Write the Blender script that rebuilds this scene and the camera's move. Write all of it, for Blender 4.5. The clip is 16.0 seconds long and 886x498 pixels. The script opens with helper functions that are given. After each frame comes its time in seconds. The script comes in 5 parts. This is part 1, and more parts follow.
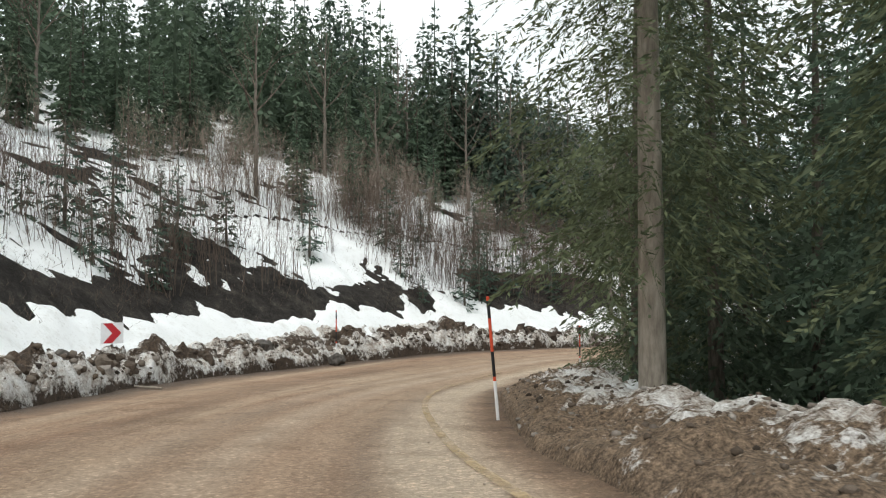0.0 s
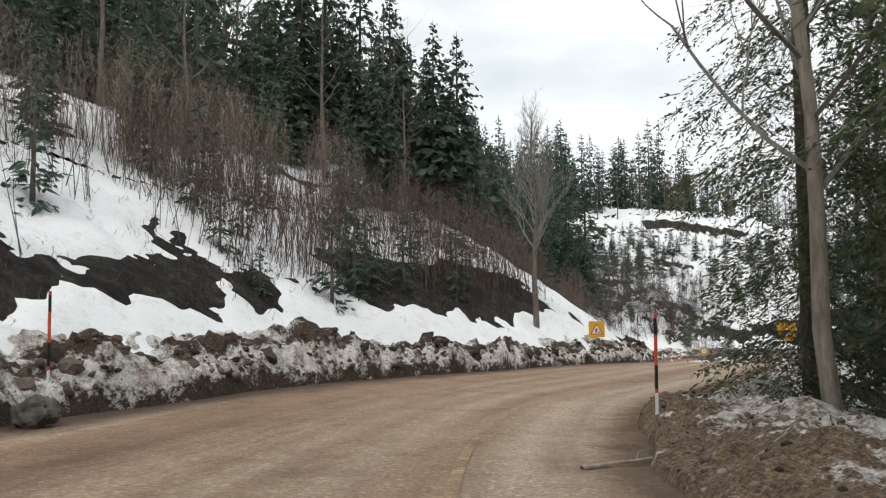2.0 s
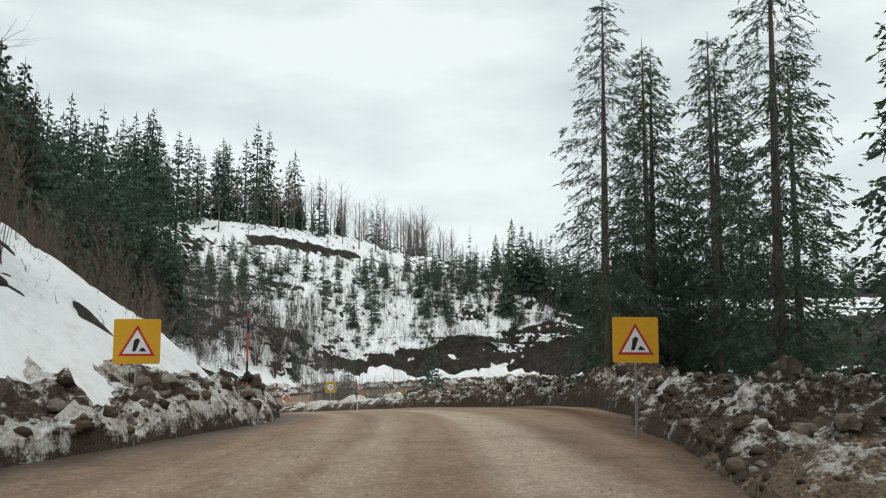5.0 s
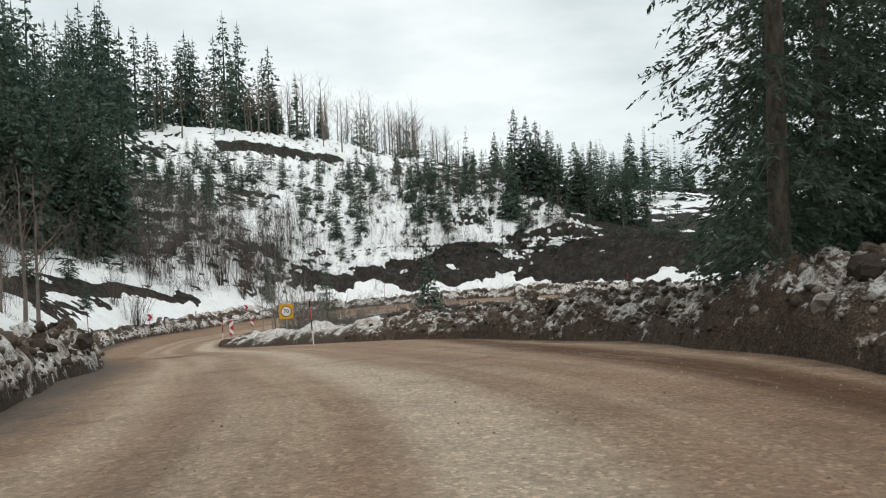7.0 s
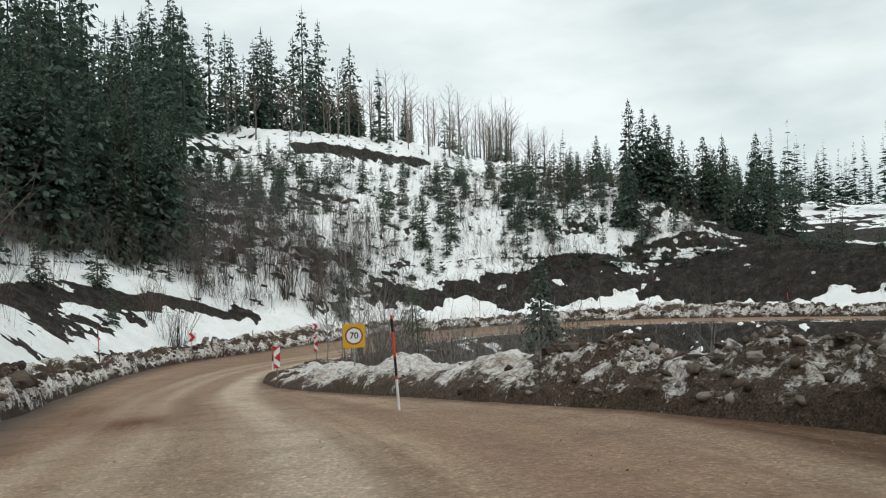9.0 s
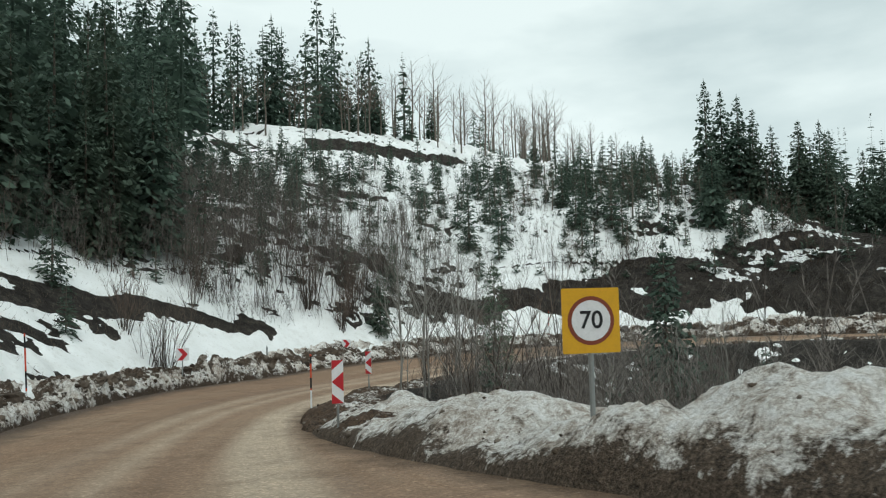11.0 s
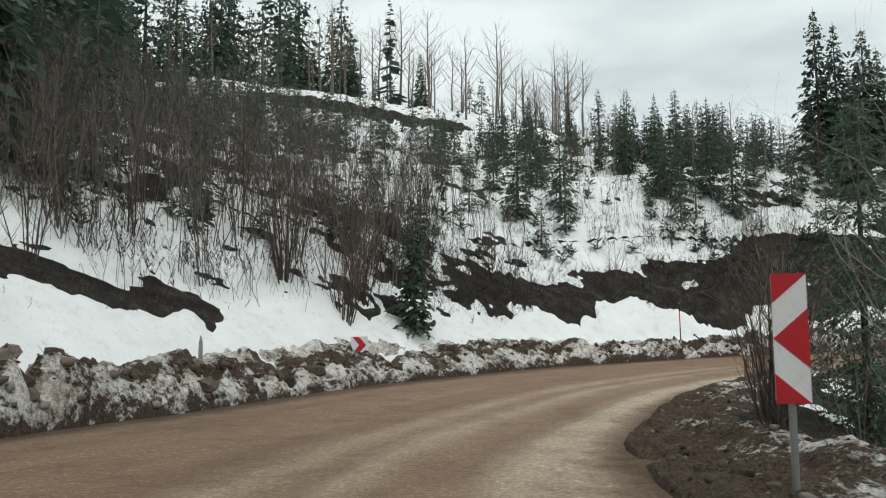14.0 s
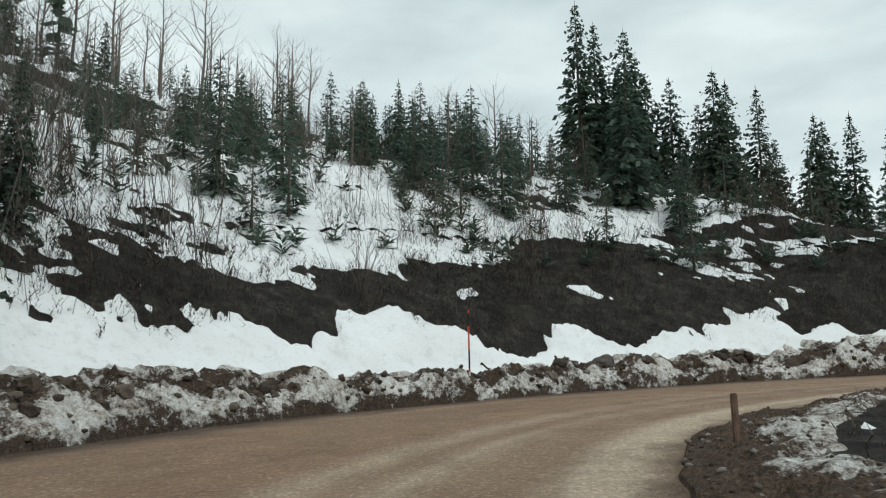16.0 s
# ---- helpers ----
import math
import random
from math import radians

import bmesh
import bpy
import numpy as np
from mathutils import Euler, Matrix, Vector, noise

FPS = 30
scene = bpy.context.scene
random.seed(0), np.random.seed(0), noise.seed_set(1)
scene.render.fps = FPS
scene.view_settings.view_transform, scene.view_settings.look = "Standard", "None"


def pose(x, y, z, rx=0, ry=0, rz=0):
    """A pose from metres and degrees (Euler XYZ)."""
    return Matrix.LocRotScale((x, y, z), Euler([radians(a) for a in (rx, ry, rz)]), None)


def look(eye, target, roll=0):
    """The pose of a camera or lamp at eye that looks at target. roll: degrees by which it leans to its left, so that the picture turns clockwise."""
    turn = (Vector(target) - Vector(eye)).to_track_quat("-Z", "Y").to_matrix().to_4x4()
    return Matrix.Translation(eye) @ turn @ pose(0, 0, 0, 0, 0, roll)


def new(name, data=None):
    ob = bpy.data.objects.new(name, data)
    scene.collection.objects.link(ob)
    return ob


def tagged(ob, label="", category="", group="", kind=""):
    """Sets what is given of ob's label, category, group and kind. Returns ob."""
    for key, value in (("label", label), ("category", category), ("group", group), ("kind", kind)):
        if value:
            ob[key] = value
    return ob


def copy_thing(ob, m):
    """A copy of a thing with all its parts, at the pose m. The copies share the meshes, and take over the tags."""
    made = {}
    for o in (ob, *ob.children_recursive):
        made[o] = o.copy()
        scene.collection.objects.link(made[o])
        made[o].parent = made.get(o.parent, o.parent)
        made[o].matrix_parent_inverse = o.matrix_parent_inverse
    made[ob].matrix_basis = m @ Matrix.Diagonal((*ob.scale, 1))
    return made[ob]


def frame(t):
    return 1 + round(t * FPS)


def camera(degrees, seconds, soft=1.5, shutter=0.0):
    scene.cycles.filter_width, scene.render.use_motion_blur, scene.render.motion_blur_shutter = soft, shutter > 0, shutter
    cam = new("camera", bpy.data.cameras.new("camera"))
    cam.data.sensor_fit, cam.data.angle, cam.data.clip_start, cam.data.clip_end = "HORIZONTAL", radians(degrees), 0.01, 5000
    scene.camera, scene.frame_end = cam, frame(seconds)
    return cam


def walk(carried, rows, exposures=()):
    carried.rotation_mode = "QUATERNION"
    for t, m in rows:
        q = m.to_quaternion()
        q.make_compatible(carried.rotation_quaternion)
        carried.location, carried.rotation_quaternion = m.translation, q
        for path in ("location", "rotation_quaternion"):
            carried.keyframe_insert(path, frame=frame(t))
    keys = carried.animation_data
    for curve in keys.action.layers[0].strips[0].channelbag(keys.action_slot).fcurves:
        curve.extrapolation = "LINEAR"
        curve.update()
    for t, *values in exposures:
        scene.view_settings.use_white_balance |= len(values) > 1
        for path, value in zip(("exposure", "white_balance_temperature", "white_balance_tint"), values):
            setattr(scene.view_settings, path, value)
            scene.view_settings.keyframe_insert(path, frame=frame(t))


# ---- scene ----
cam = camera(59.5, 16.0, soft=1.15, shutter=0.06)
METRES, EYE, TILT, LEAN, TURN = 150.0, 1.3, 1.5, 0.3, 0.0
ROWS = [
    (0.0, 0.0, 0.0, 0.0, 0.0, 0.0, -0.0),
    (0.5, -0.0053, 0.0342, -0.0046, -4.27, 0.51, 0.32),
    (1.0, -0.008, 0.068, -0.0087, -6.56, 0.89, 0.15),
    (1.5, -0.0078, 0.1025, -0.0131, -8.27, 1.39, -0.1),
    (2.0, -0.005, 0.1374, -0.0174, -12.23, 1.92, -0.31),
    (2.5, 0.0017, 0.1714, -0.0216, -19.29, 0.86, -0.15),
    (3.0, 0.0122, 0.2033, -0.025, -28.85, -1.41, -0.22),
    (3.5, 0.0257, 0.2333, -0.0276, -36.5, -0.09, -0.75),
    (4.0, 0.0406, 0.2601, -0.0295, -39.31, 5.72, -2.11),
    (6.5, 0.1356, 0.3725, -0.0392, -44.13, 1.36, -0.15),
    (7.0, 0.1537, 0.3942, -0.0413, -41.44, -1.53, 0.82),
    (7.5, 0.1713, 0.4183, -0.0436, -36.33, -3.49, 0.07),
    (8.0, 0.1868, 0.4425, -0.0459, -34.08, -1.79, -0.53),
    (10.5, 0.2466, 0.5779, -0.064, -37.93, 1.57, 1.36),
    (11.0, 0.2545, 0.6076, -0.0683, -35.26, 2.07, 0.29),
    (11.5, 0.2638, 0.6383, -0.0728, -34.43, 2.16, -0.4),
    (12.0, 0.274, 0.6701, -0.0773, -34.93, 1.77, -0.45),
    (12.5, 0.2853, 0.7001, -0.0817, -35.97, 1.28, -0.04),
    (13.0, 0.2983, 0.7306, -0.0856, -36.96, 1.63, 0.11),
    (13.5, 0.3131, 0.7599, -0.0889, -38.49, 3.21, -0.02),
    (14.0, 0.3293, 0.7856, -0.0916, -39.31, 4.26, -0.59),
    (14.5, 0.3486, 0.8104, -0.0942, -42.16, 3.15, -0.96),
    (15.0, 0.3698, 0.832, -0.0963, -47.61, 3.98, -0.26),
    (15.5, 0.3919, 0.8505, -0.0984, -53.8, 6.35, -0.39),
    (16.0, 0.4149, 0.8652, -0.0997, -60.42, 7.97, -0.63),
]
walk(cam, [(t, pose(0, 0, EYE, TILT, LEAN, TURN) @ pose(METRES * x, METRES * y, METRES * z, 90 + pitch, roll, yaw)) for t, x, y, z, yaw, pitch, roll in ROWS],
     exposures=[(0, 0.72, 6500, 8), (1.2, 0.60, 6500, 11), (2, 0.38, 6500, 11), (3, 0.22, 6480, 9), (4, 0.10, 6400, 6), (7, 0.23, 6450, 8), (8.2, 0.21, 6450, 8), (10.5, 0.13, 6250, 0), (12.5, 0.13, 6300, 2), (14, 0.13, 6400, 5), (16, 0.04, 6200, 2)])

# ---- sky and sun: high overcast ----
world = bpy.data.worlds.new("overcast_sky")
scene.world = world
world.use_nodes = True
wn, wl = world.node_tree.nodes, world.node_tree.links
wn.clear()
w_out = wn.new("ShaderNodeOutputWorld")
w_bg = wn.new("ShaderNodeBackground")
w_sky = wn.new("ShaderNodeTexSky")
w_sky.sky_type = "NISHITA"
w_sky.sun_disc = False
w_sky.sun_elevation = radians(48)
w_sky.sun_rotation = radians(200)
w_gain = wn.new("ShaderNodeVectorMath")
w_gain.operation = "SCALE"
w_gain.inputs["Scale"].default_value = 0.10
w_tc = wn.new("ShaderNodeTexCoord")
w_map = wn.new("ShaderNodeMapping")
w_map.inputs["Scale"].default_value = (2.2, 2.2, 6.5)
w_noise = wn.new("ShaderNodeTexNoise")
w_noise.inputs["Scale"].default_value = 1.5
w_noise.inputs["Detail"].default_value = 8.0
w_ramp = wn.new("ShaderNodeValToRGB")
w_ramp.color_ramp.elements[0].position, w_ramp.color_ramp.elements[0].color = 0.34, (0.61, 0.665, 0.675, 1)
w_ramp.color_ramp.elements[1].position, w_ramp.color_ramp.elements[1].color = 0.62, (0.86, 0.895, 0.89, 1)
w_mix = wn.new("ShaderNodeMixRGB")
w_mix.inputs[0].default_value = 0.92
wl.new(w_tc.outputs["Generated"], w_map.inputs["Vector"])
wl.new(w_map.outputs["Vector"], w_noise.inputs["Vector"])
wl.new(w_noise.outputs["Fac"], w_ramp.inputs["Fac"])
wl.new(w_sky.outputs["Color"], w_gain.inputs[0])
wl.new(w_gain.outputs["Vector"], w_mix.inputs[1])
wl.new(w_ramp.outputs["Color"], w_mix.inputs[2])
wl.new(w_mix.outputs["Color"], w_bg.inputs["Color"])
w_bg.inputs["Strength"].default_value = 1.0
wl.new(w_bg.outputs["Background"], w_out.inputs["Surface"])

sun = new("sun", bpy.data.lights.new("sun", "SUN"))
sun.data.energy, sun.data.angle, sun.data.color = 1.1, radians(25), (1.0, 0.97, 0.92)
sun.matrix_world = look((-20, -60, 90), (10, 0, 0))


# ---- materials ----
def material(name, rough=0.9, metallic=0.0):
    m = bpy.data.materials.new(name)
    m.use_nodes = True
    b = m.node_tree.nodes["Principled BSDF"]
    b.inputs["Roughness"].default_value = rough
    b.inputs["Metallic"].default_value = metallic
    b.inputs["Specular IOR Level"].default_value = 0.25
    return m, m.node_tree.nodes, m.node_tree.links, b


def noise_node(n, l, vec, scale, detail=4.0, rough=0.6):
    t = n.new("ShaderNodeTexNoise")
    t.inputs["Scale"].default_value = scale
    t.inputs["Detail"].default_value = detail
    t.inputs["Roughness"].default_value = rough
    l.new(vec, t.inputs["Vector"])
    return t.outputs["Fac"]


def ramp(n, l, fac, stops):
    r = n.new("ShaderNodeValToRGB")
    e = r.color_ramp.elements
    while len(e) < len(stops):
        e.new(0.5)
    for k, (p, c) in enumerate(stops):
        e[k].position, e[k].color = p, (*c, 1) if len(c) == 3 else c
    l.new(fac, r.inputs["Fac"])
    return r.outputs["Color"]


def mix(n, l, fac, a, b, mode="MIX"):
    m = n.new("ShaderNodeMixRGB")
    m.blend_type = mode
    for k, v in ((0, fac), (1, a), (2, b)):
        if hasattr(v, "is_linked"):
            l.new(v, m.inputs[k])
        else:
            m.inputs[k].default_value = v if k == 0 else (*v, 1)
    return m.outputs["Color"]


def bump(n, l, b, height, strength=0.5, distance=0.05):
    k = n.new("ShaderNodeBump")
    k.inputs["Strength"].default_value = strength
    k.inputs["Distance"].default_value = distance
    l.new(height, k.inputs["Height"])
    l.new(k.outputs["Normal"], b.inputs["Normal"])


def coords(n, kind="Object"):
    return n.new("ShaderNodeTexCoord").outputs[kind]


def grey(v):
    return (v, v, v)


def mat_road():
    m, n, l, b = material("packed_dirt_road", 0.85)
    uv = coords(n, "UV")
    obj = coords(n)
    mp = n.new("ShaderNodeMapping")
    mp.inputs["Scale"].default_value = (0.06, 1.0, 1.0)
    l.new(uv, mp.inputs["Vector"])
    wob = mix(n, l, 0.10, mp.outputs["Vector"], n_color(n, l, obj, 1.4))
    streak = noise_node(n, l, wob, 0.8, 5.0, 0.55)
    fine = noise_node(n, l, wob, 3.2, 5.0, 0.65)
    patch = noise_node(n, l, obj, 0.2, 4.0)
    grit = noise_node(n, l, obj, 11.0, 8.0, 0.85)
    grain = noise_node(n, l, obj, 45.0, 3.0, 0.7)
    blot = noise_node(n, l, obj, 0.9, 7.0, 0.7)
    c = ramp(n, l, streak, [(0.34, (0.19, 0.122, 0.078)), (0.46, (0.31, 0.216, 0.148)), (0.60, (0.42, 0.318, 0.228))])
    c = mix(n, l, ramp(n, l, fine, [(0.42, grey(0.0)), (0.66, grey(0.6))]), c, (0.165, 0.096, 0.060))
    c = mix(n, l, ramp(n, l, patch, [(0.45, grey(0.0)), (0.7, grey(0.55))]), c, (0.34, 0.222, 0.150))
    drift = noise_node(n, l, wob, 0.45, 4.0, 0.6)
    c = mix(n, l, ramp(n, l, drift, [(0.46, grey(0.0)), (0.64, grey(0.6))]), c, (0.28, 0.172, 0.112))
    c = mix(n, l, ramp(n, l, drift, [(0.30, grey(0.6)), (0.42, grey(0.0))]), c, (0.20, 0.140, 0.098))
    # pale, dry wheel tracks
    sep = n.new("ShaderNodeSeparateXYZ")
    l.new(mix(n, l, 0.06, uv, mix(n, l, 1.0, uv, n_color(n, l, obj, 0.5), "ADD")), sep.inputs[0])
    across = n.new("ShaderNodeMath")
    across.operation = "MULTIPLY_ADD"
    across.inputs[1].default_value, across.inputs[2].default_value = 0.1, 0.5
    l.new(sep.outputs["Y"], across.inputs[0])
    # the lower stretch is damper
    run = n.new("ShaderNodeMapRange")
    run.inputs["From Min"].default_value, run.inputs["From Max"].default_value = 104.0, 124.0
    run.inputs["To Max"].default_value = 0.5
    l.new(sep.outputs["X"], run.inputs["Value"])
    c = mix(n, l, run.outputs[0], c, mix(n, l, fine, (0.13, 0.076, 0.048), (0.30, 0.195, 0.130)))
    track = ramp(n, l, across.outputs[0], [(0.18, grey(0.0)), (0.24, grey(0.5)), (0.30, grey(0.1)), (0.36, grey(0.6)), (0.42, grey(0.1)), (0.50, grey(0.1)), (0.56, grey(1.0)), (0.64, grey(0.9)), (0.71, grey(0.0))])
    track = mix(n, l, 1.0, track, ramp(n, l, streak, [(0.36, grey(0.35)), (0.52, grey(1.0))]), "MULTIPLY")
    c = mix(n, l, track, c, (0.47, 0.375, 0.285))
    # damp, dark margins
    side = n.new("ShaderNodeUVMap")
    side.uv_map = "margin"
    sm = n.new("ShaderNodeSeparateXYZ")
    l.new(side.outputs[0], sm.inputs[0])
    left = n.new("ShaderNodeMath")
    left.operation = "MULTIPLY_ADD"
    l.new(blot, left.inputs[0])
    left.inputs[1].default_value = 0.3
    l.new(sm.outputs["X"], left.inputs[2])
    right = n.new("ShaderNodeMath")
    right.operation = "MULTIPLY_ADD"
    l.new(blot, right.inputs[0])
    right.inputs[1].default_value = 0.3
    l.new(sm.outputs["Y"], right.inputs[2])
    wet = ramp(n, l, left.outputs[0], [(0.30, grey(0.95)), (0.40, grey(0.6)), (0.58, grey(0.0))])
    mud = ramp(n, l, right.outputs[0], [(0.19, grey(0.95)), (0.27, grey(0.6)), (0.38, grey(0.0))])
    c = mix(n, l, wet, c, (0.085, 0.060, 0.044))
    c = mix(n, l, mud, c, (0.115, 0.075, 0.050))
    stain = n.new("ShaderNodeUVMap")
    stain.uv_map = "stains"
    st = n.new("ShaderNodeSeparateXYZ")
    l.new(stain.outputs[0], st.inputs[0])
    rough_edge = ramp(n, l, mix(n, l, 0.5, blot, fine), [(0.36, grey(0.4)), (0.52, grey(1.0))])
    c = mix(n, l, mix(n, l, 1.0, st.outputs["X"], rough_edge, "MULTIPLY"), c, (0.115, 0.062, 0.036))
    c = mix(n, l, mix(n, l, 1.0, st.outputs["Y"], rough_edge, "MULTIPLY"), c, (0.13, 0.060, 0.032))
    c = mix(n, l, 0.5, c, ramp(n, l, grit, [(0.30, grey(0.45)), (0.48, grey(1.0)), (0.70, grey(1.4))]), "MULTIPLY")
    c = mix(n, l, 0.4, c, ramp(n, l, grain, [(0.32, grey(0.5)), (0.5, grey(1.0)), (0.68, grey(1.5))]), "MULTIPLY")
    c = mix(n, l, 0.55, c, ramp(n, l, cells(n, l, obj, 24.0), [(0.0, grey(0.62)), (0.5, grey(1.0)), (0.85, grey(1.15)), (1.0, grey(1.9))]), "MULTIPLY")
    c = mix(n, l, 0.6, c, ramp(n, l, blot, [(0.34, (0.68, 0.64, 0.60)), (0.48, grey(1.0)), (0.66, (1.2, 1.18, 1.15))]), "MULTIPLY")
    l.new(c, b.inputs["Base Color"])
    l.new(mix(n, l, wet, ramp(n, l, streak, [(0.3, grey(0.6)), (0.55, grey(0.9))]), grey(0.5)), b.inputs["Roughness"])
    bump(n, l, b, mix(n, l, 0.5, grit, grain), 0.9, 0.05)
    return m


def mat_ground():
    m, n, l, b = material("bare_soil_and_litter", 0.95)
    obj = coords(n)
    big = noise_node(n, l, obj, 0.25, 5.0)
    mid = noise_node(n, l, mix(n, l, 0.25, obj, n_color(n, l, obj, 0.7)), 1.5, 9.0, 0.8)
    fine = noise_node(n, l, obj, 14.0, 5.0, 0.7)
    c = ramp(n, l, mid, [(0.34, (0.010, 0.008, 0.006)), (0.48, (0.029, 0.025, 0.022)), (0.58, (0.064, 0.055, 0.047)), (0.68, (0.135, 0.118, 0.10))])
    c = mix(n, l, ramp(n, l, big, [(0.45, grey(0.0)), (0.7, grey(0.5))]), c, (0.046, 0.037, 0.030))
    c = mix(n, l, 0.7, c, ramp(n, l, fine, [(0.3, grey(0.5)), (0.7, grey(1.5))]), "MULTIPLY")
    l.new(c, b.inputs["Base Color"])
    bump(n, l, b, mix(n, l, 0.5, mid, fine), 1.0, 0.35)
    return m


def mat_snow():
    m, n, l, b = material("old_wet_snow", 0.65)
    obj = coords(n)
    big = noise_node(n, l, obj, 0.5, 4.0)
    fine = noise_node(n, l, obj, 9.0, 5.0, 0.7)
    c = ramp(n, l, big, [(0.35, (0.80, 0.81, 0.81)), (0.7, (0.88, 0.89, 0.90))])
    c = mix(n, l, ramp(n, l, fine, [(0.58, grey(0.0)), (0.74, grey(0.55))]), c, (0.30, 0.27, 0.235))
    c = mix(n, l, ramp(n, l, noise_node(n, l, obj, 1.7, 7.0, 0.75), [(0.52, grey(0.0)), (0.72, grey(0.5))]), c, (0.52, 0.50, 0.47))
    l.new(c, b.inputs["Base Color"])
    b.inputs["Subsurface Weight"].default_value = 0.0
    bump(n, l, b, mix(n, l, 0.5, big, fine), 0.6, 0.16)
    return m


def cells(n, l, vec, scale):
    """A random grey for each block of a broken-up surface."""
    v = n.new("ShaderNodeTexVoronoi")
    v.inputs["Scale"].default_value = scale
    l.new(vec, v.inputs["Vector"])
    s = n.new("ShaderNodeSeparateXYZ")
    l.new(v.outputs["Color"], s.inputs[0])
    return s.outputs["X"]


def n_color(n, l, vec, scale):
    t = n.new("ShaderNodeTexNoise")
    t.inputs["Scale"].default_value = scale
    t.inputs["Detail"].default_value = 3.0
    l.new(vec, t.inputs["Vector"])
    return t.outputs["Color"]


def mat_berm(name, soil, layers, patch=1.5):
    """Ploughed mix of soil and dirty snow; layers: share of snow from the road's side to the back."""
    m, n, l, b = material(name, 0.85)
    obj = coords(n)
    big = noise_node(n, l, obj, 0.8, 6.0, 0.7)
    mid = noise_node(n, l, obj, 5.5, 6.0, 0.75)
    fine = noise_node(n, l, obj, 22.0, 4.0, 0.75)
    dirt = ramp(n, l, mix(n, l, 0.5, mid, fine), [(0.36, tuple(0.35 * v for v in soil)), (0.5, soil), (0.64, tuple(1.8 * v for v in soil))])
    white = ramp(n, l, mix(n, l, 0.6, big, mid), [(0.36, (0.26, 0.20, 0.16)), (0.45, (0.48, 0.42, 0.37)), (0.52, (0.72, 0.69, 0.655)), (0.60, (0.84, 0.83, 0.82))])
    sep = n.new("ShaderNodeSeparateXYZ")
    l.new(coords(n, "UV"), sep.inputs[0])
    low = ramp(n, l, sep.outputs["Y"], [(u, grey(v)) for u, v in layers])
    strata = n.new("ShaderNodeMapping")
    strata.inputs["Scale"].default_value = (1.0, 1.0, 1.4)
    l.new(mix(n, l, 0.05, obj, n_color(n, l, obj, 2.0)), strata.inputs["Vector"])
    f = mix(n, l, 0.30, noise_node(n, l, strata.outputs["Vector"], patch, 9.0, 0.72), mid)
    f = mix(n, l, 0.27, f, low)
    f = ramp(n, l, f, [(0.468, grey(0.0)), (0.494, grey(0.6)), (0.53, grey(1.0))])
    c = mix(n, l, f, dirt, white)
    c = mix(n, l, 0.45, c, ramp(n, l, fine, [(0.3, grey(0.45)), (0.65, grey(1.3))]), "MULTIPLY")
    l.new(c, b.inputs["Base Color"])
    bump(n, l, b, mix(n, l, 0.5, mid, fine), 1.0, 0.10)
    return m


def mat_clod(name, shades):
    m, n, l, b = material(name, 0.9)
    isl = n.new("ShaderNodeNewGeometry").outputs["Random Per Island"]
    obj = coords(n)
    c = ramp(n, l, isl, shades)
    c = mix(n, l, 0.6, c, ramp(n, l, noise_node(n, l, obj, 12.0, 5.0), [(0.35, grey(0.5)), (0.65, grey(1.2))]), "MULTIPLY")
    l.new(c, b.inputs["Base Color"])
    bump(n, l, b, noise_node(n, l, obj, 16.0), 0.8, 0.05)
    return m


def mat_needles(name, dark, light):
    m, n, l, b = material(name, 0.7)
    isl = n.new("ShaderNodeNewGeometry").outputs["Random Per Island"]
    rnd = n.new("ShaderNodeObjectInfo").outputs["Random"]
    c = ramp(n, l, isl, [(0.0, dark), (0.75, light), (1.0, tuple(1.35 * v for v in light))])
    c = mix(n, l, ramp(n, l, rnd, [(0.0, grey(0.0)), (1.0, grey(0.45))]), c, (0.060, 0.070, 0.042))
    l.new(c, b.inputs["Base Color"])
    thin = n.new("ShaderNodeBsdfTranslucent")
    l.new(c, thin.inputs["Color"])
    both = n.new("ShaderNodeMixShader")
    both.inputs[0].default_value = 0.4
    l.new(b.outputs[0], both.inputs[1])
    l.new(thin.outputs[0], both.inputs[2])
    l.new(both.outputs[0], n["Material Output"].inputs["Surface"])
    return m


def mat_bark(name, dark, light, scale=5.0):
    m, n, l, b = material(name, 0.9)
    obj = coords(n)
    mp = n.new("ShaderNodeMapping")
    mp.inputs["Scale"].default_value = (1.0, 1.0, 0.25)
    l.new(obj, mp.inputs["Vector"])
    f = noise_node(n, l, mp.outputs["Vector"], scale * 2, 5.0, 0.7)
    l.new(ramp(n, l, f, [(0.3, dark), (0.7, light)]), b.inputs["Base Color"])
    bump(n, l, b, f, 0.8, 0.03)
    return m


def mat_paint(name, colour, rough=0.5, dirt=0.35, metallic=0.0):
    m, n, l, b = material(name, rough, metallic)
    obj = coords(n)
    f = noise_node(n, l, obj, 7.0, 6.0, 0.7)
    g = noise_node(n, l, obj, 40.0, 3.0, 0.6)
    c = mix(n, l, ramp(n, l, f, [(0.48, grey(0.0)), (0.8, grey(dirt))]), colour, tuple(0.35 * v + 0.05 for v in colour))
    c = mix(n, l, 0.25, c, ramp(n, l, g, [(0.3, grey(0.7)), (0.7, grey(1.1))]), "MULTIPLY")
    l.new(c, b.inputs["Base Color"])
    return m


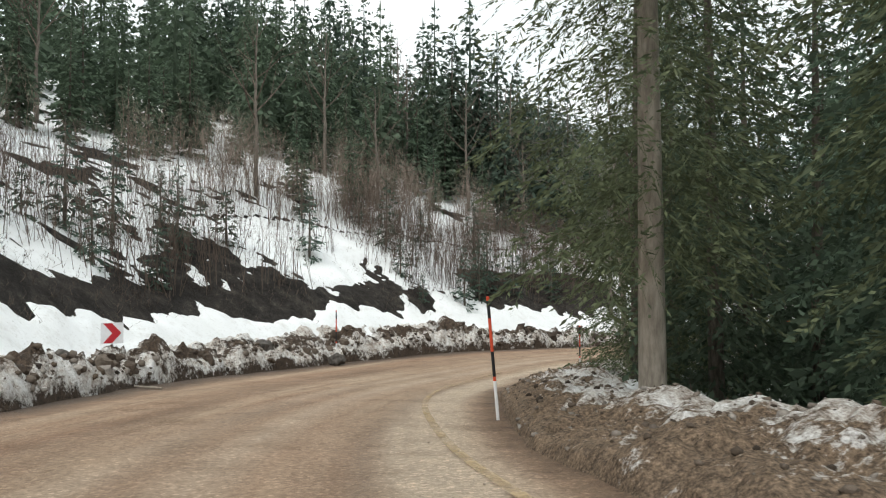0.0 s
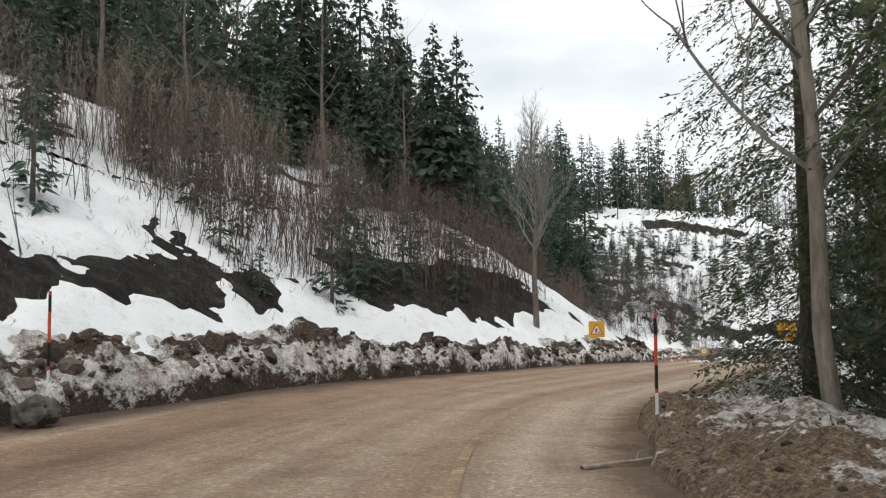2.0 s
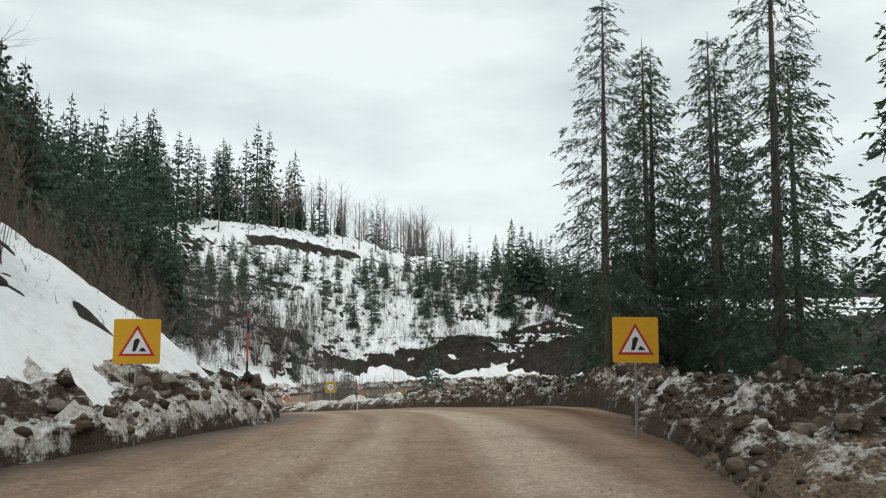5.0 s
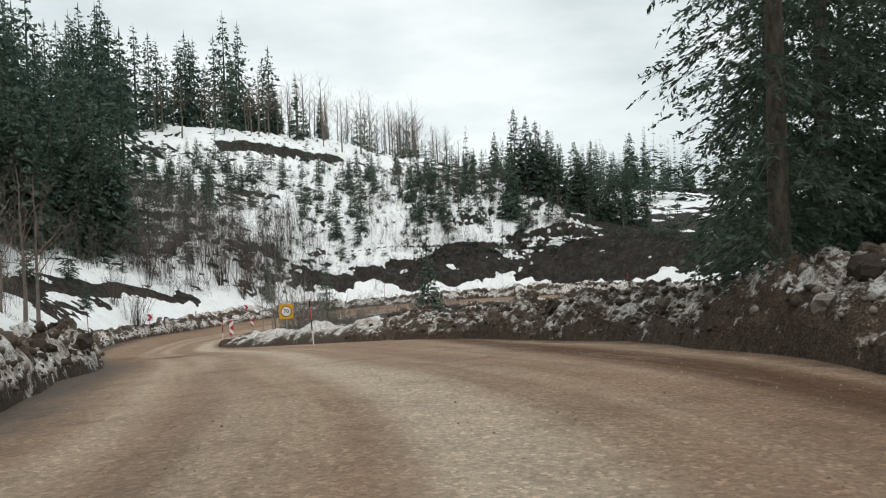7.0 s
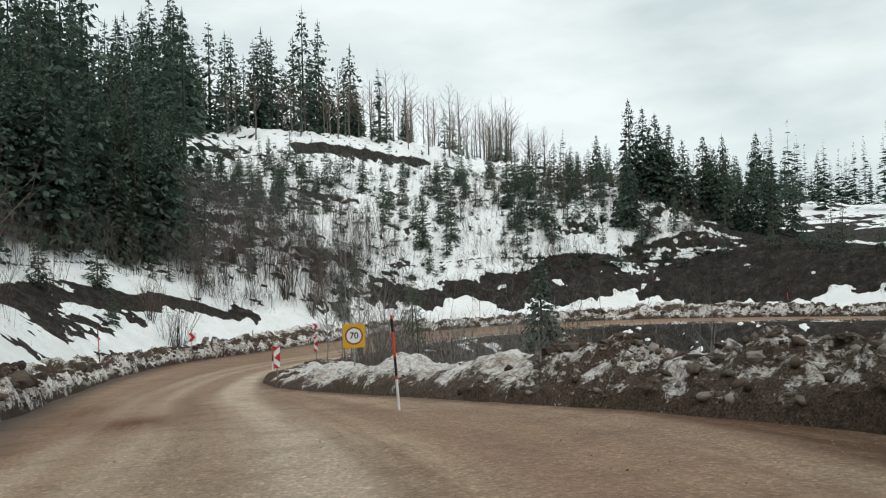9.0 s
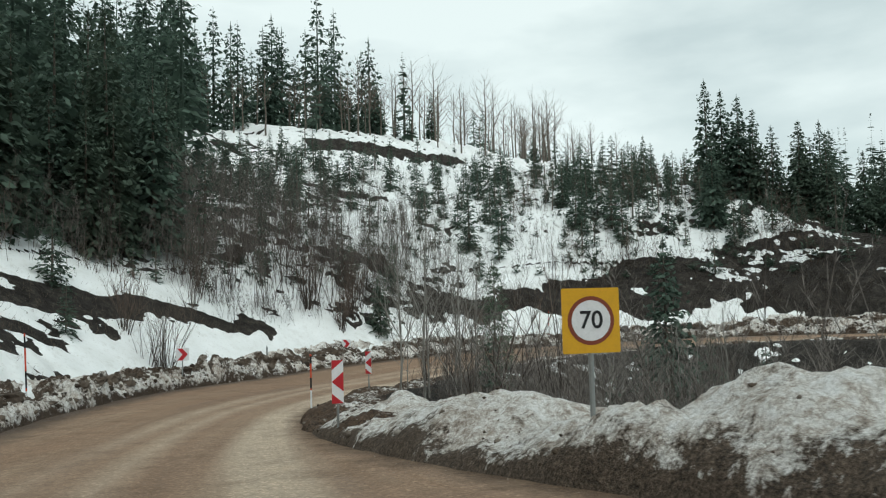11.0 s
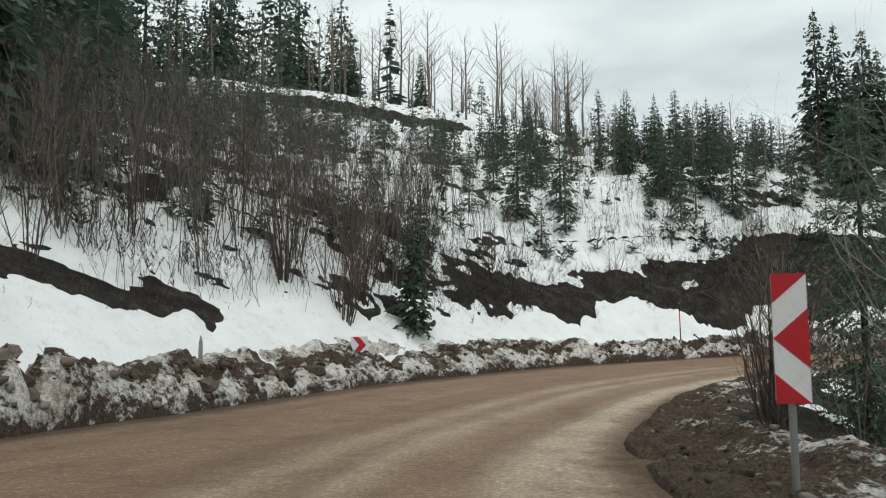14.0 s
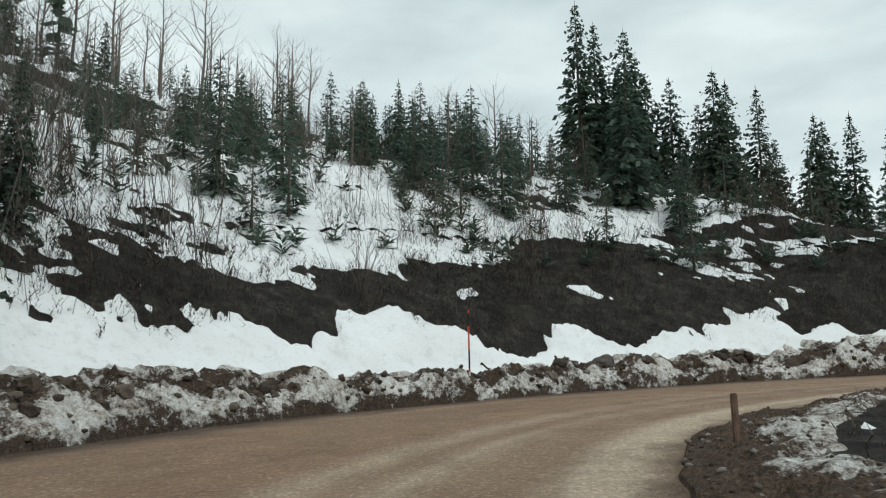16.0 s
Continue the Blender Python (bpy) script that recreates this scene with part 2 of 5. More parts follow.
ROAD_MAT, GROUND_MAT, SNOW_MAT = mat_road(), mat_ground(), mat_snow()
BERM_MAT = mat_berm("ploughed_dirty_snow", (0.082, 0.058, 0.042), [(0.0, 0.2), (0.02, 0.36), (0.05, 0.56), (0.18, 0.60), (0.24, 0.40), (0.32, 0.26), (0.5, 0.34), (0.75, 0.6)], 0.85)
BANK_MAT = mat_berm("earth_bank_with_snow", (0.085, 0.060, 0.043), [(0.0, 0.1), (0.06, 0.32), (0.25, 0.44), (0.45, 0.34), (0.8, 0.42)], 1.1)
VERGE_MAT = mat_berm("muddy_verge", (0.085, 0.056, 0.038), [(0.0, 0.05), (0.3, 0.10), (0.5, 0.26), (0.65, 0.38), (0.9, 0.40)], 0.8)
LITTER_MAT = mat_berm("littered_verge", (0.19, 0.135, 0.092), [(0.0, 0.15), (0.25, 0.25), (0.5, 0.5), (0.7, 0.62), (1.0, 0.6)])
CLOD_MAT = mat_clod("clods_of_soil_and_snow", [(0.0, (0.04, 0.03, 0.022)), (0.4, (0.11, 0.082, 0.06)), (0.7, (0.17, 0.14, 0.115)), (0.95, (0.30, 0.27, 0.24))])
BLOCK_MAT = mat_clod("blocks_of_frozen_earth", [(0.0, (0.04, 0.03, 0.024)), (0.6, (0.095, 0.072, 0.055)), (0.9, (0.16, 0.13, 0.105)), (1.0, (0.34, 0.31, 0.28))])
FIR_MAT = mat_needles("dark_fir_needles", (0.048, 0.074, 0.058), (0.100, 0.145, 0.112))
# mid-green, with a pale veil's brightening put into the needle colour
MID_MAT = mat_needles("veil_lightened_green_needles", (0.070, 0.105, 0.074), (0.135, 0.190, 0.128))
NEAR_MAT = mat_needles("olive_fir_needles", (0.085, 0.110, 0.062), (0.185, 0.215, 0.115))
BARK_MAT = mat_bark("conifer_bark", (0.05, 0.042, 0.034), (0.20, 0.17, 0.14))
PALE_BARK = mat_bark("pale_fir_bark", (0.16, 0.135, 0.11), (0.44, 0.39, 0.33), 3.0)
PALE_MAT = mat_bark("grey_bark", (0.085, 0.07, 0.058), (0.22, 0.19, 0.16))
TWIG_MAT = mat_bark("brown_twigs", (0.085, 0.064, 0.052), (0.20, 0.152, 0.124))
HAZE_TWIG = mat_bark("grey_brown_twigs", (0.10, 0.088, 0.081), (0.225, 0.198, 0.18))
LIGHT_TWIG = mat_bark("light_brown_twigs", (0.17, 0.135, 0.112), (0.36, 0.29, 0.24))
GREY_TWIG = mat_bark("grey_twigs", (0.16, 0.150, 0.136), (0.34, 0.322, 0.295))
DARK_TWIG = mat_bark("dark_twigs", (0.035, 0.028, 0.024), (0.10, 0.082, 0.07))
STEEL = mat_paint("galvanised_steel", (0.34, 0.36, 0.36), 0.45, 0.3, 0.6)
YELLOW = mat_paint("yellow_sheeting", (0.66, 0.36, 0.025), 0.5, 0.3)
RED = mat_paint("red_sheeting", (0.46, 0.025, 0.035), 0.5, 0.25)
WHITE = mat_paint("white_sheeting", (0.74, 0.74, 0.76), 0.5, 0.25)
BLACK = mat_paint("black_paint", (0.02, 0.02, 0.022), 0.6, 0.2)
ORANGE = mat_paint("faded_red_orange_paint", (0.62, 0.085, 0.04), 0.6, 0.3)
WOOD = mat_bark("weathered_stake", (0.10, 0.06, 0.045), (0.26, 0.17, 0.13), 9.0)
STONE = mat_bark("grey_boulder", (0.035, 0.032, 0.03), (0.14, 0.125, 0.11), 3.0)


# ---- mesh helpers ----
def link_mesh(name, verts, faces, mat, parent=None, label="", smooth=False, uv=None):
    me = bpy.data.meshes.new(name)
    me.from_pydata([tuple(v) for v in np.asarray(verts).tolist()], [], np.asarray(faces).tolist() if isinstance(faces, np.ndarray) else faces)
    me.materials.append(mat)
    if smooth:
        me.polygons.foreach_set("use_smooth", [True] * len(me.polygons))
    if uv is not None:
        lay = me.uv_layers.new(name="UVMap")
        idx = np.empty(len(me.loops), dtype=np.int32)
        me.loops.foreach_get("vertex_index", idx)
        lay.data.foreach_set("uv", np.asarray(uv, dtype=np.float32)[idx].ravel())
    me.update()
    ob = new(name, me)
    if parent is not None:
        ob.parent = parent
    if label:
        ob["label"] = label
    return ob


def part(name, bm, mat, parent, label=""):
    me = bpy.data.meshes.new(name)
    bm.to_mesh(me)
    bm.free()
    me.materials.append(mat)
    ob = new(name, me)
    ob.parent = parent
    if label:
        ob["label"] = label
    return ob


def lattice(ix, iy, seed):
    h = (ix.astype(np.int64) * 374761393 + iy.astype(np.int64) * 668265263 + seed * 982451653) & 0x7FFFFFFF
    h = ((h ^ (h >> 13)) * 1274126177) & 0x7FFFFFFF
    h = h ^ (h >> 16)
    return (h & 0xFFFFF) / float(0xFFFFF)


def vnoise(x, y, seed=0):
    x, y = np.asarray(x, float), np.asarray(y, float)
    ix, iy = np.floor(x), np.floor(y)
    fx, fy = x - ix, y - iy
    fx, fy = fx * fx * (3 - 2 * fx), fy * fy * (3 - 2 * fy)
    a, b = lattice(ix, iy, seed), lattice(ix + 1, iy, seed)
    c, d = lattice(ix, iy + 1, seed), lattice(ix + 1, iy + 1, seed)
    return (a + (b - a) * fx) * (1 - fy) + (c + (d - c) * fx) * fy


def fbm(x, y, seed=0, octaves=4):
    out, amp, tot = 0, 1.0, 0.0
    for k in range(octaves):
        out = out + amp * vnoise(x * 2 ** k + 17.3 * k, y * 2 ** k - 9.1 * k, seed + k)
        tot += amp
        amp *= 0.5
    return out / tot


def lumps(x, y, seed=0):
    """Rounded clods: height 0..1 round scattered centres."""
    ix, iy = np.floor(x), np.floor(y)
    best = np.zeros_like(x)
    for dx in (-1, 0, 1):
        for dy in (-1, 0, 1):
            cx, cy = ix + dx, iy + dy
            px, py = cx + lattice(cx, cy, seed), cy + lattice(cx, cy, seed + 7)
            r = 0.35 + 0.5 * lattice(cx, cy, seed + 13)
            q = 1 - ((x - px) ** 2 + (y - py) ** 2) / (r * r)
            best = np.maximum(best, np.sqrt(np.clip(q, 0, 1)) * r)
    return best


def blocks(x, y, seed=0):
    """Broken lumps with flat, tilted tops: a random height for each cell of a jittered grid."""
    ix, iy = np.floor(x), np.floor(y)
    best, out = np.full(x.shape, 9.0), np.zeros_like(x)
    for dx in (-1, 0, 1):
        for dy in (-1, 0, 1):
            cx, cy = ix + dx, iy + dy
            px, py = cx + lattice(cx, cy, seed), cy + lattice(cx, cy, seed + 7)
            q = (x - px) ** 2 + (y - py) ** 2
            h = lattice(cx, cy, seed + 13) ** 1.6 + (x - px) * (lattice(cx, cy, seed + 17) - 0.5) * 0.8
            out = np.where(q < best, h, out)
            best = np.minimum(best, q)
    return np.clip(out, 0, 1.2)


# ---- the road's line: x, y, height of the surface ----
LINE = [(4.5, -60, 6.5), (3.2, -40, 4.2), (1.6, -20, 2.1), (0.5, -8, 0.8), (0, 0, 0), (-1.2, 10.2, -1.03), (-0.8, 20.7, -2.07), (1.8, 30.6, -2.96),
        (6.1, 39.1, -3.45), (11.8, 45.9, -3.87), (17.5, 52.6, -4.3), (23.0, 59.3, -4.77), (28.0, 66.5, -5.35), (31.6, 74.7, -6.18),
        (35.2, 82.8, -7.08), (38.1, 91.4, -8.06), (41.1, 100.8, -9.17), (44.7, 109.9, -10.2), (49.3, 118.2, -10.91), (55.4, 125.1, -11.46),
        (62.2, 130.1, -11.88), (71, 133.9, -11.95), (80, 134.6, -11.85), (88, 131.6, -11.6), (94, 126, -11.3), (98, 117, -10.9),
        (100, 106, -10.4), (101, 92, -9.8), (100, 70, -8.8), (92, 30, -7)]


def smooth_line(pts, step=0.5):
    p = np.array(pts, float)
    out = []
    for k in range(len(p) - 1):
        a, b, c, d = p[max(k - 1, 0)], p[k], p[k + 1], p[min(k + 2, len(p) - 1)]
        cnt = max(2, int(np.linalg.norm((c - b)[:2]) / step))
        for u in np.arange(cnt) / cnt:
            out.append(0.5 * (2 * b + (c - a) * u + (2 * a - 5 * b + 4 * c - d) * u * u + (3 * b - a - 3 * c + d) * u ** 3))
    return np.array(out + [p[-1]])


TRACK_X, TRACK_Y = [84, 94.7, 100, 107.5, 113, 122], [201, 199.7, 195, 188.5, 183.5, 175]
AXIS = smooth_line(LINE)
RUN = np.r_[0, np.cumsum(np.linalg.norm(np.diff(AXIS[:, :2], axis=0), axis=1))]
RUN -= RUN[np.argmin((AXIS[:, :2] ** 2).sum(1))]
TAN = np.gradient(AXIS[:, :2], axis=0)
TAN /= np.linalg.norm(TAN, axis=1)[:, None]


def left_edge(s):
    return np.interp(s, [-10, 16, 24, 32, 45, 60, 71, 97, 112, 128, 140, 155, 172, 190, 215], [-8, -8.2, -9, -9, -7.7, -6.4, -4.7, -4.9, -5.8, -7.5, -9.0, -9.6, -8.6, -8.0, -7.0])


def right_edge(s):
    return np.interp(s, [-10, 10, 30, 58, 67, 76, 84, 93, 101, 108, 116, 124, 131, 140, 150, 158, 168, 190], [3.0, 2.6, 2.4, 3.1, 4.6, 7.0, 8.6, 8.2, 6.0, 4.6, 3.1, 2.1, 1.9, 2.3, 2.1, 1.9, 2.0, 2.8])


def locate(x, y):
    """Run along the line, offset to its right, and road height, of plan points."""
    x, y = np.atleast_1d(np.asarray(x, float)), np.atleast_1d(np.asarray(y, float))
    s, d, z = np.empty(x.size), np.empty(x.size), np.empty(x.size)
    for k in range(0, x.size, 20000):
        q = np.stack([x[k:k + 20000], y[k:k + 20000]], 1)
        i = ((AXIS[:, :2] ** 2).sum(1)[None, :] - 2 * (q @ AXIS[:, :2].T)).argmin(1)
        e = q - AXIS[i, :2]
        along = (e * TAN[i]).sum(1)
        side = e[:, 0] * TAN[i][:, 1] - e[:, 1] * TAN[i][:, 0]
        far = np.linalg.norm(e, axis=1) * np.where(side < 0, -1, 1)
        s[k:k + 20000], d[k:k + 20000], z[k:k + 20000] = RUN[i] + np.clip(along, -1, 1), np.where(np.abs(along) > 1.5, far, side), AXIS[i, 2]
    return s, d, z


def spot(s, d):
    """Plan point and road height at run s and offset d."""
    x, y, z = (np.interp(s, RUN, AXIS[:, k]) for k in range(3))
    tx, ty = np.interp(s, RUN, TAN[:, 0]), np.interp(s, RUN, TAN[:, 1])
    k = np.hypot(tx, ty)
    return x + d * ty / k, y - d * tx / k, z


def within(v, lo, hi, soft):
    """1 between lo and hi, falling to 0 over soft on both sides."""
    k = np.clip(np.minimum(v - lo, hi - v) / soft + 0.5, 0, 1)
    return k * k * (3 - 2 * k)


def track_off(x, y):
    """Distance uphill of the old track that crosses the spur."""
    return 0.8 * (y - np.interp(x, TRACK_X, TRACK_Y))


def ground(x, y):
    """Height of the bare ground."""
    s, d, z = locate(x, y)
    x, y = np.atleast_1d(np.asarray(x, float)), np.atleast_1d(np.asarray(y, float))
    le, re = left_edge(s), right_edge(s)
    e = np.maximum(le - d, 0)
    crest = np.interp(s, [60, 130, 150, 165, 178, 183, 186, 189, 193, 200, 210], [125, 108, 92, 76, 54, 32, 19, 12.5, 10, 9, 8])
    rise = np.interp(np.minimum(e, crest), [0, 0.6, 1.8, 4.0, 8.0, 14, 22, 35, 50, 66, 78, 100, 140], [-0.1, 0.1, 0.9, 3.0, 5.6, 9.2, 13.5, 18.2, 23.6, 29.2, 32.3, 38, 48])
    rise = rise + np.clip(e - crest, 0, 900) * 0.05 + np.clip(e - crest, 0, 60) * np.interp(s, [180, 188], [0, 0.08])
    # a spur, and the cut of an old track across it
    rise = rise + 2.0 * np.exp(-((s - 167.5) / 5.5) ** 2) * np.clip((e - 36) / 20, 0, 1)
    rise = rise + 1.5 * np.clip((track_off(x, y) + 2.4) / 3.6, 0, 1) * within(x, 86, 118, 3.0) * (e > 30)
    r = np.maximum(d - re, 0)
    depth = np.interp(s, [0, 60, 75, 100, 112, 130, 200], [4.0, 4.0, 1.5, 4.0, 7.0, 7.5, 5.0])
    drop = np.interp(r, [0, 0.6, 2.0, 4.0], [-0.1, 0.1, 0.35, 0.1]) - np.clip((r - 3.5) * 0.42, 0, depth) - 0.02 * np.clip(r - 20, 0, 400)
    h = np.where(d < le, rise, np.where(d > re, drop, -0.14))
    side = np.clip((np.maximum(e, r) - 1.5) / 5.0, 0, 1)
    h = h + side * (1.6 * (fbm(x * 0.09, y * 0.09, 3, 3) - 0.5) + 0.5 * (fbm(x * 0.45, y * 0.45, 11, 2) - 0.5))
    return z + h


def gap_way(x, y):
    """Distance from the treeless lane that runs down the opposite slope."""
    ax, ay, bx, by = 78.5, 155.0, 97.0, 184.0
    k = np.clip(((x - ax) * (bx - ax) + (y - ay) * (by - ay)) / ((bx - ax) ** 2 + (by - ay) ** 2), 0, 1)
    return np.hypot(x - ax - k * (bx - ax), y - ay - k * (by - ay))


def snow_depth(x, y):
    """Thickness of the snow sheet; below zero where the ground is bare."""
    s, d, _ = locate(x, y)
    e, r = left_edge(s) - d, d - right_edge(s)
    share = np.interp(e, [0.0, 1.0, 2.4, 3.6, 6, 8, 20, 60, 75, 110], [0.2, 0.86, 0.80, 0.58, 0.55, 0.68, 0.69, 0.67, 0.55, 0.5])
    # undercut soil below the first slope, the bare cut bank, the strip above the bend
    share = share - 0.30 * within(e, 2.6 + 1.4 * vnoise(s * 0.4, e * 0, 71), 4.4 + 1.2 * vnoise(s * 0.3, e * 0, 72), 0.9) * within(s, 4, 42, 6)
    share = share - 0.6 * within(e, 3.1 + 1.2 * vnoise(s * 0.5, e * 0, 73), np.interp(s, [48, 54, 66], [5.5, 7.6, 7.0]), 1.0) * within(s, 50, 67, 3)
    share = share + 0.12 * within(e, 8.0, 13, 1.5) * within(s, 40, 66, 4)
    strip = np.interp(s, [100, 120, 143, 148, 153.5], [9.0, 8.6, 7.0, 5.2, 3.7])
    share = share - 0.46 * within(np.abs(e - strip - 3.2 * (fbm(s * 0.3, e * 0.1, 76, 3) - 0.5)), -1.0, np.interp(s, [140, 153], [1.25, 0.6]), 0.8) * within(s, 100, 154, 4)
    # the dark bank of the far bend, wider and wider along the road
    low = np.interp(s, [162, 164, 170, 174, 184, 215], [3.5, 3.3, 3.9, 3.0, 3.0, 2.6])
    high = np.interp(s, [162, 164, 168, 172, 177, 182, 186, 190, 215], [3.8, 4.6, 6.6, 7.8, 10.2, 11.5, 17, 32, 40])
    ragged = 4.0 * (fbm(s * 0.42, e * 0.3, 75, 3) - 0.5)
    share = share - 0.62 * within(e, low + 0.8 * ragged, high * 0.93 + 1.6 * ragged, 2.4) * np.interp(s, [163.5, 170], [0, 1])
    share = share - 0.22 * within(e, 8, 60, 4) * np.interp(s, [182, 192], [0, 1])
    share = share + 3.4 * np.clip(fbm(x * 0.33, y * 0.33, 77, 3) - 0.54, 0, 0.2) * (s > 166) * (e < 9.5)
    share = share + 2.6 * np.clip(fbm(s * 0.10, e * 0.45, 78, 3) - 0.56, 0, 0.3) * (s > 184) * (e > 9)
    # bare face of the old track, white ground above and below it, and the gap that runs down through the firs
    face = track_off(x, y)
    span = within(x, 90, 109, 2.0) * (e > 30)
    share = share - 2.2 * within(face, np.interp(x, [90, 109], [-2.3, -0.9]), 0.6, 0.4) * span
    share = share + 0.35 * within(face, 0.9, 3, 0.6) * span
    share = share + 0.30 * within(face, -13, -2.4, 0.6) * span
    share = share + 0.3 * (gap_way(x, y) < 1.6)
    right = np.interp(r, [1.0, 3.0, 8.0, 20.0], [0.1, 0.36, 0.42, 0.45]) * np.interp(s, [0, 55, 75, 100, 120], [0.75, 0.85, 0.9, 0.8, 0.68])
    share = np.where(e > 0, share, right)
    # streaks run down the slope
    n = 0.36 * fbm(s * 0.22 + 0.1 * e, e * 0.16, 21, 4) + 0.40 * fbm(x * 0.7, y * 0.7, 31, 5) + 0.24 * fbm(x * 2.2, y * 2.2, 33, 4)
    n = 0.5 + (n - 0.5) * 2.0
    depth = np.interp(e, [2.4, 4.0], [0.30, 0.20]) * np.tanh(np.interp(e, [2.4, 4.0], [7.0, 5.0]) * (share - n)) - 0.015
    depth = depth + np.where(depth > 0.05, 0.16 * (fbm(x * 0.8, y * 0.8, 83, 3) - 0.5), 0.0)
    return np.where((e > 0.5) | (r > 0.8), depth, -0.3)


def steps(lo, hi, fine_lo, fine_hi, fine, grow=1.18):
    mid = list(np.arange(fine_lo, fine_hi, fine))
    a, w = [fine_lo], fine
    while a[0] > lo:
        w *= grow
        a.insert(0, a[0] - w)
    b, w = [mid[-1]], fine
    while b[-1] < hi:
        w *= grow
        b.append(b[-1] + w)
    return np.array(a[:-1] + mid + b[1:])


def quads(nx, ny):
    i = np.arange(nx * ny).reshape(ny, nx)
    return np.stack([i[:-1, :-1], i[:-1, 1:], i[1:, 1:], i[1:, :-1]], -1).reshape(-1, 4)


gx, gy = steps(-2200, 2400, -22, 125, 0.85), steps(-2200, 2400, -6, 212, 0.85)
mx, my = np.meshgrid(gx, gy)
tagged(link_mesh("ground", np.stack([mx.ravel(), my.ravel(), ground(mx.ravel(), my.ravel())], 1), quads(len(gx), len(gy)), GROUND_MAT, smooth=True),
       "dark bare soil and leaf litter on a wooded mountainside", "ground", kind="structure")


def snow_sheet(x0, x1, y0, y1, step, near, far, spare=None):
    """Old snow lying on the slopes, within near..far metres of the road's edge."""
    ax, ay = np.arange(x0, x1, step), np.arange(y0, y1, step)
    px, py = np.meshgrid(ax, ay)
    px, py = px.ravel(), py.ravel()
    s, d, _ = locate(px, py)
    off = np.maximum(left_edge(s) - d, d - right_edge(s))
    use = (off > near) & (off < far)
    if spare:
        use &= ~((px > spare[0] + step) & (px < spare[1] - step) & (py > spare[2] + step) & (py < spare[3] - step))
    th = np.full(px.size, -1.0)
    th[use] = snow_depth(px[use], py[use])
    q = quads(len(ax), len(ay))
    keep = q[((th[q] > -0.01).any(1)) & ((th[q] > -0.9).all(1))]
    ids = np.unique(keep)
    back = np.zeros(px.size, dtype=np.int64)
    back[ids] = np.arange(ids.size)
    z = ground(px[ids], py[ids]) + th[ids]
    return np.stack([px[ids], py[ids], z], 1), back[keep]


va, fa = snow_sheet(-24, 112, -4, 160, 0.25, 0.5, 11.0)
vb, fb = snow_sheet(-30, 125, -8, 176, 0.45, 10.7, 30.0)
vc, fc = snow_sheet(-90, 190, -20, 290, 1.0, 29.0, 120.0, (84, 122, 176, 210))
vd, fd = snow_sheet(84, 122, 176, 210, 0.4, 29.0, 120.0)
tagged(link_mesh("snow", np.vstack([va, vb, vc, vd]), np.vstack([fa, fb + len(va), fc + len(va) + len(vb), fd + len(va) + len(vb) + len(vc)]), SNOW_MAT, smooth=True),
       "patchy old snow melting off the slopes", "snow", kind="structure")

# ---- road ----
rs = np.arange(-50, 262, 0.5)
cols = np.linspace(0, 1, 44)
lo, hi = left_edge(rs) - 0.7, right_edge(rs) + 0.7
rd = lo[:, None] + (hi - lo)[:, None] * cols[None, :]
sx, sy, sz = spot(np.repeat(rs, 44), rd.ravel())
rut = 0.05 * (fbm(np.repeat(rs, 44) * 0.05, rd.ravel() * 1.3, 41, 3) - 0.5) + 0.03 * (fbm(sx * 0.9, sy * 0.9, 43, 3) - 0.5)
tagged(link_mesh("road", np.stack([sx, sy, sz + rut], 1), quads(44, len(rs)), ROAD_MAT, smooth=True, uv=np.stack([np.repeat(rs, 44), rd.ravel()], 1)),
       "muddy packed dirt mountain road with wheel tracks", "road", kind="structure")
road_mesh = bpy.data.objects["road"].data
margin = np.stack([(rd.ravel() - np.repeat(left_edge(rs), 44)) / 4.0, (np.repeat(right_edge(rs), 44) - rd.ravel()) / 4.0], 1)
lay = road_mesh.uv_layers.new(name="margin")
idx = np.empty(len(road_mesh.loops), dtype=np.int32)
road_mesh.loops.foreach_get("vertex_index", idx)
lay.data.foreach_set("uv", margin.astype(np.float32)[idx].ravel())


# damp brown mud where the lane meets the lay-by, a ruddy wet patch, and the first track's ochre
ss_, dd_ = np.repeat(rs, 44), rd.ravel()
mud_band = within(dd_, 5.4 + (ss_ - 83) * 0.11, 6.7 + (ss_ - 83) * 0.11, 0.7) * within(ss_, 62, 98, 8)
ruddy = np.exp(-((ss_ - 103.5) / 2.6) ** 2 - ((dd_ + 1.8) / 1.1) ** 2) + 0.7 * np.exp(-((ss_ - 109) / 5) ** 2 - ((dd_ + 3.6) / 0.8) ** 2)
lay = road_mesh.uv_layers.new(name="stains")
lay.data.foreach_set("uv", np.stack([mud_band, ruddy], 1).astype(np.float32)[idx].ravel())


# ---- the last of a painted line under the dirt ----
def mat_worn_line():
    m, n, l, b = material("worn_yellow_line", 0.85)
    obj = coords(n)
    l.new(mix(n, l, noise_node(n, l, obj, 3.0, 6.0, 0.7), (0.40, 0.29, 0.17), (0.52, 0.39, 0.21)), b.inputs["Base Color"])
    clear = n.new("ShaderNodeBsdfTransparent")
    both = n.new("ShaderNodeMixShader")
    l.new(ramp(n, l, noise_node(n, l, obj, 1.6, 8.0, 0.75), [(0.42, grey(0.1)), (0.62, grey(0.75))]), both.inputs[0])
    l.new(clear.outputs[0], both.inputs[1])
    l.new(b.outputs[0], both.inputs[2])
    l.new(both.outputs[0], n["Material Output"].inputs["Surface"])
    return m


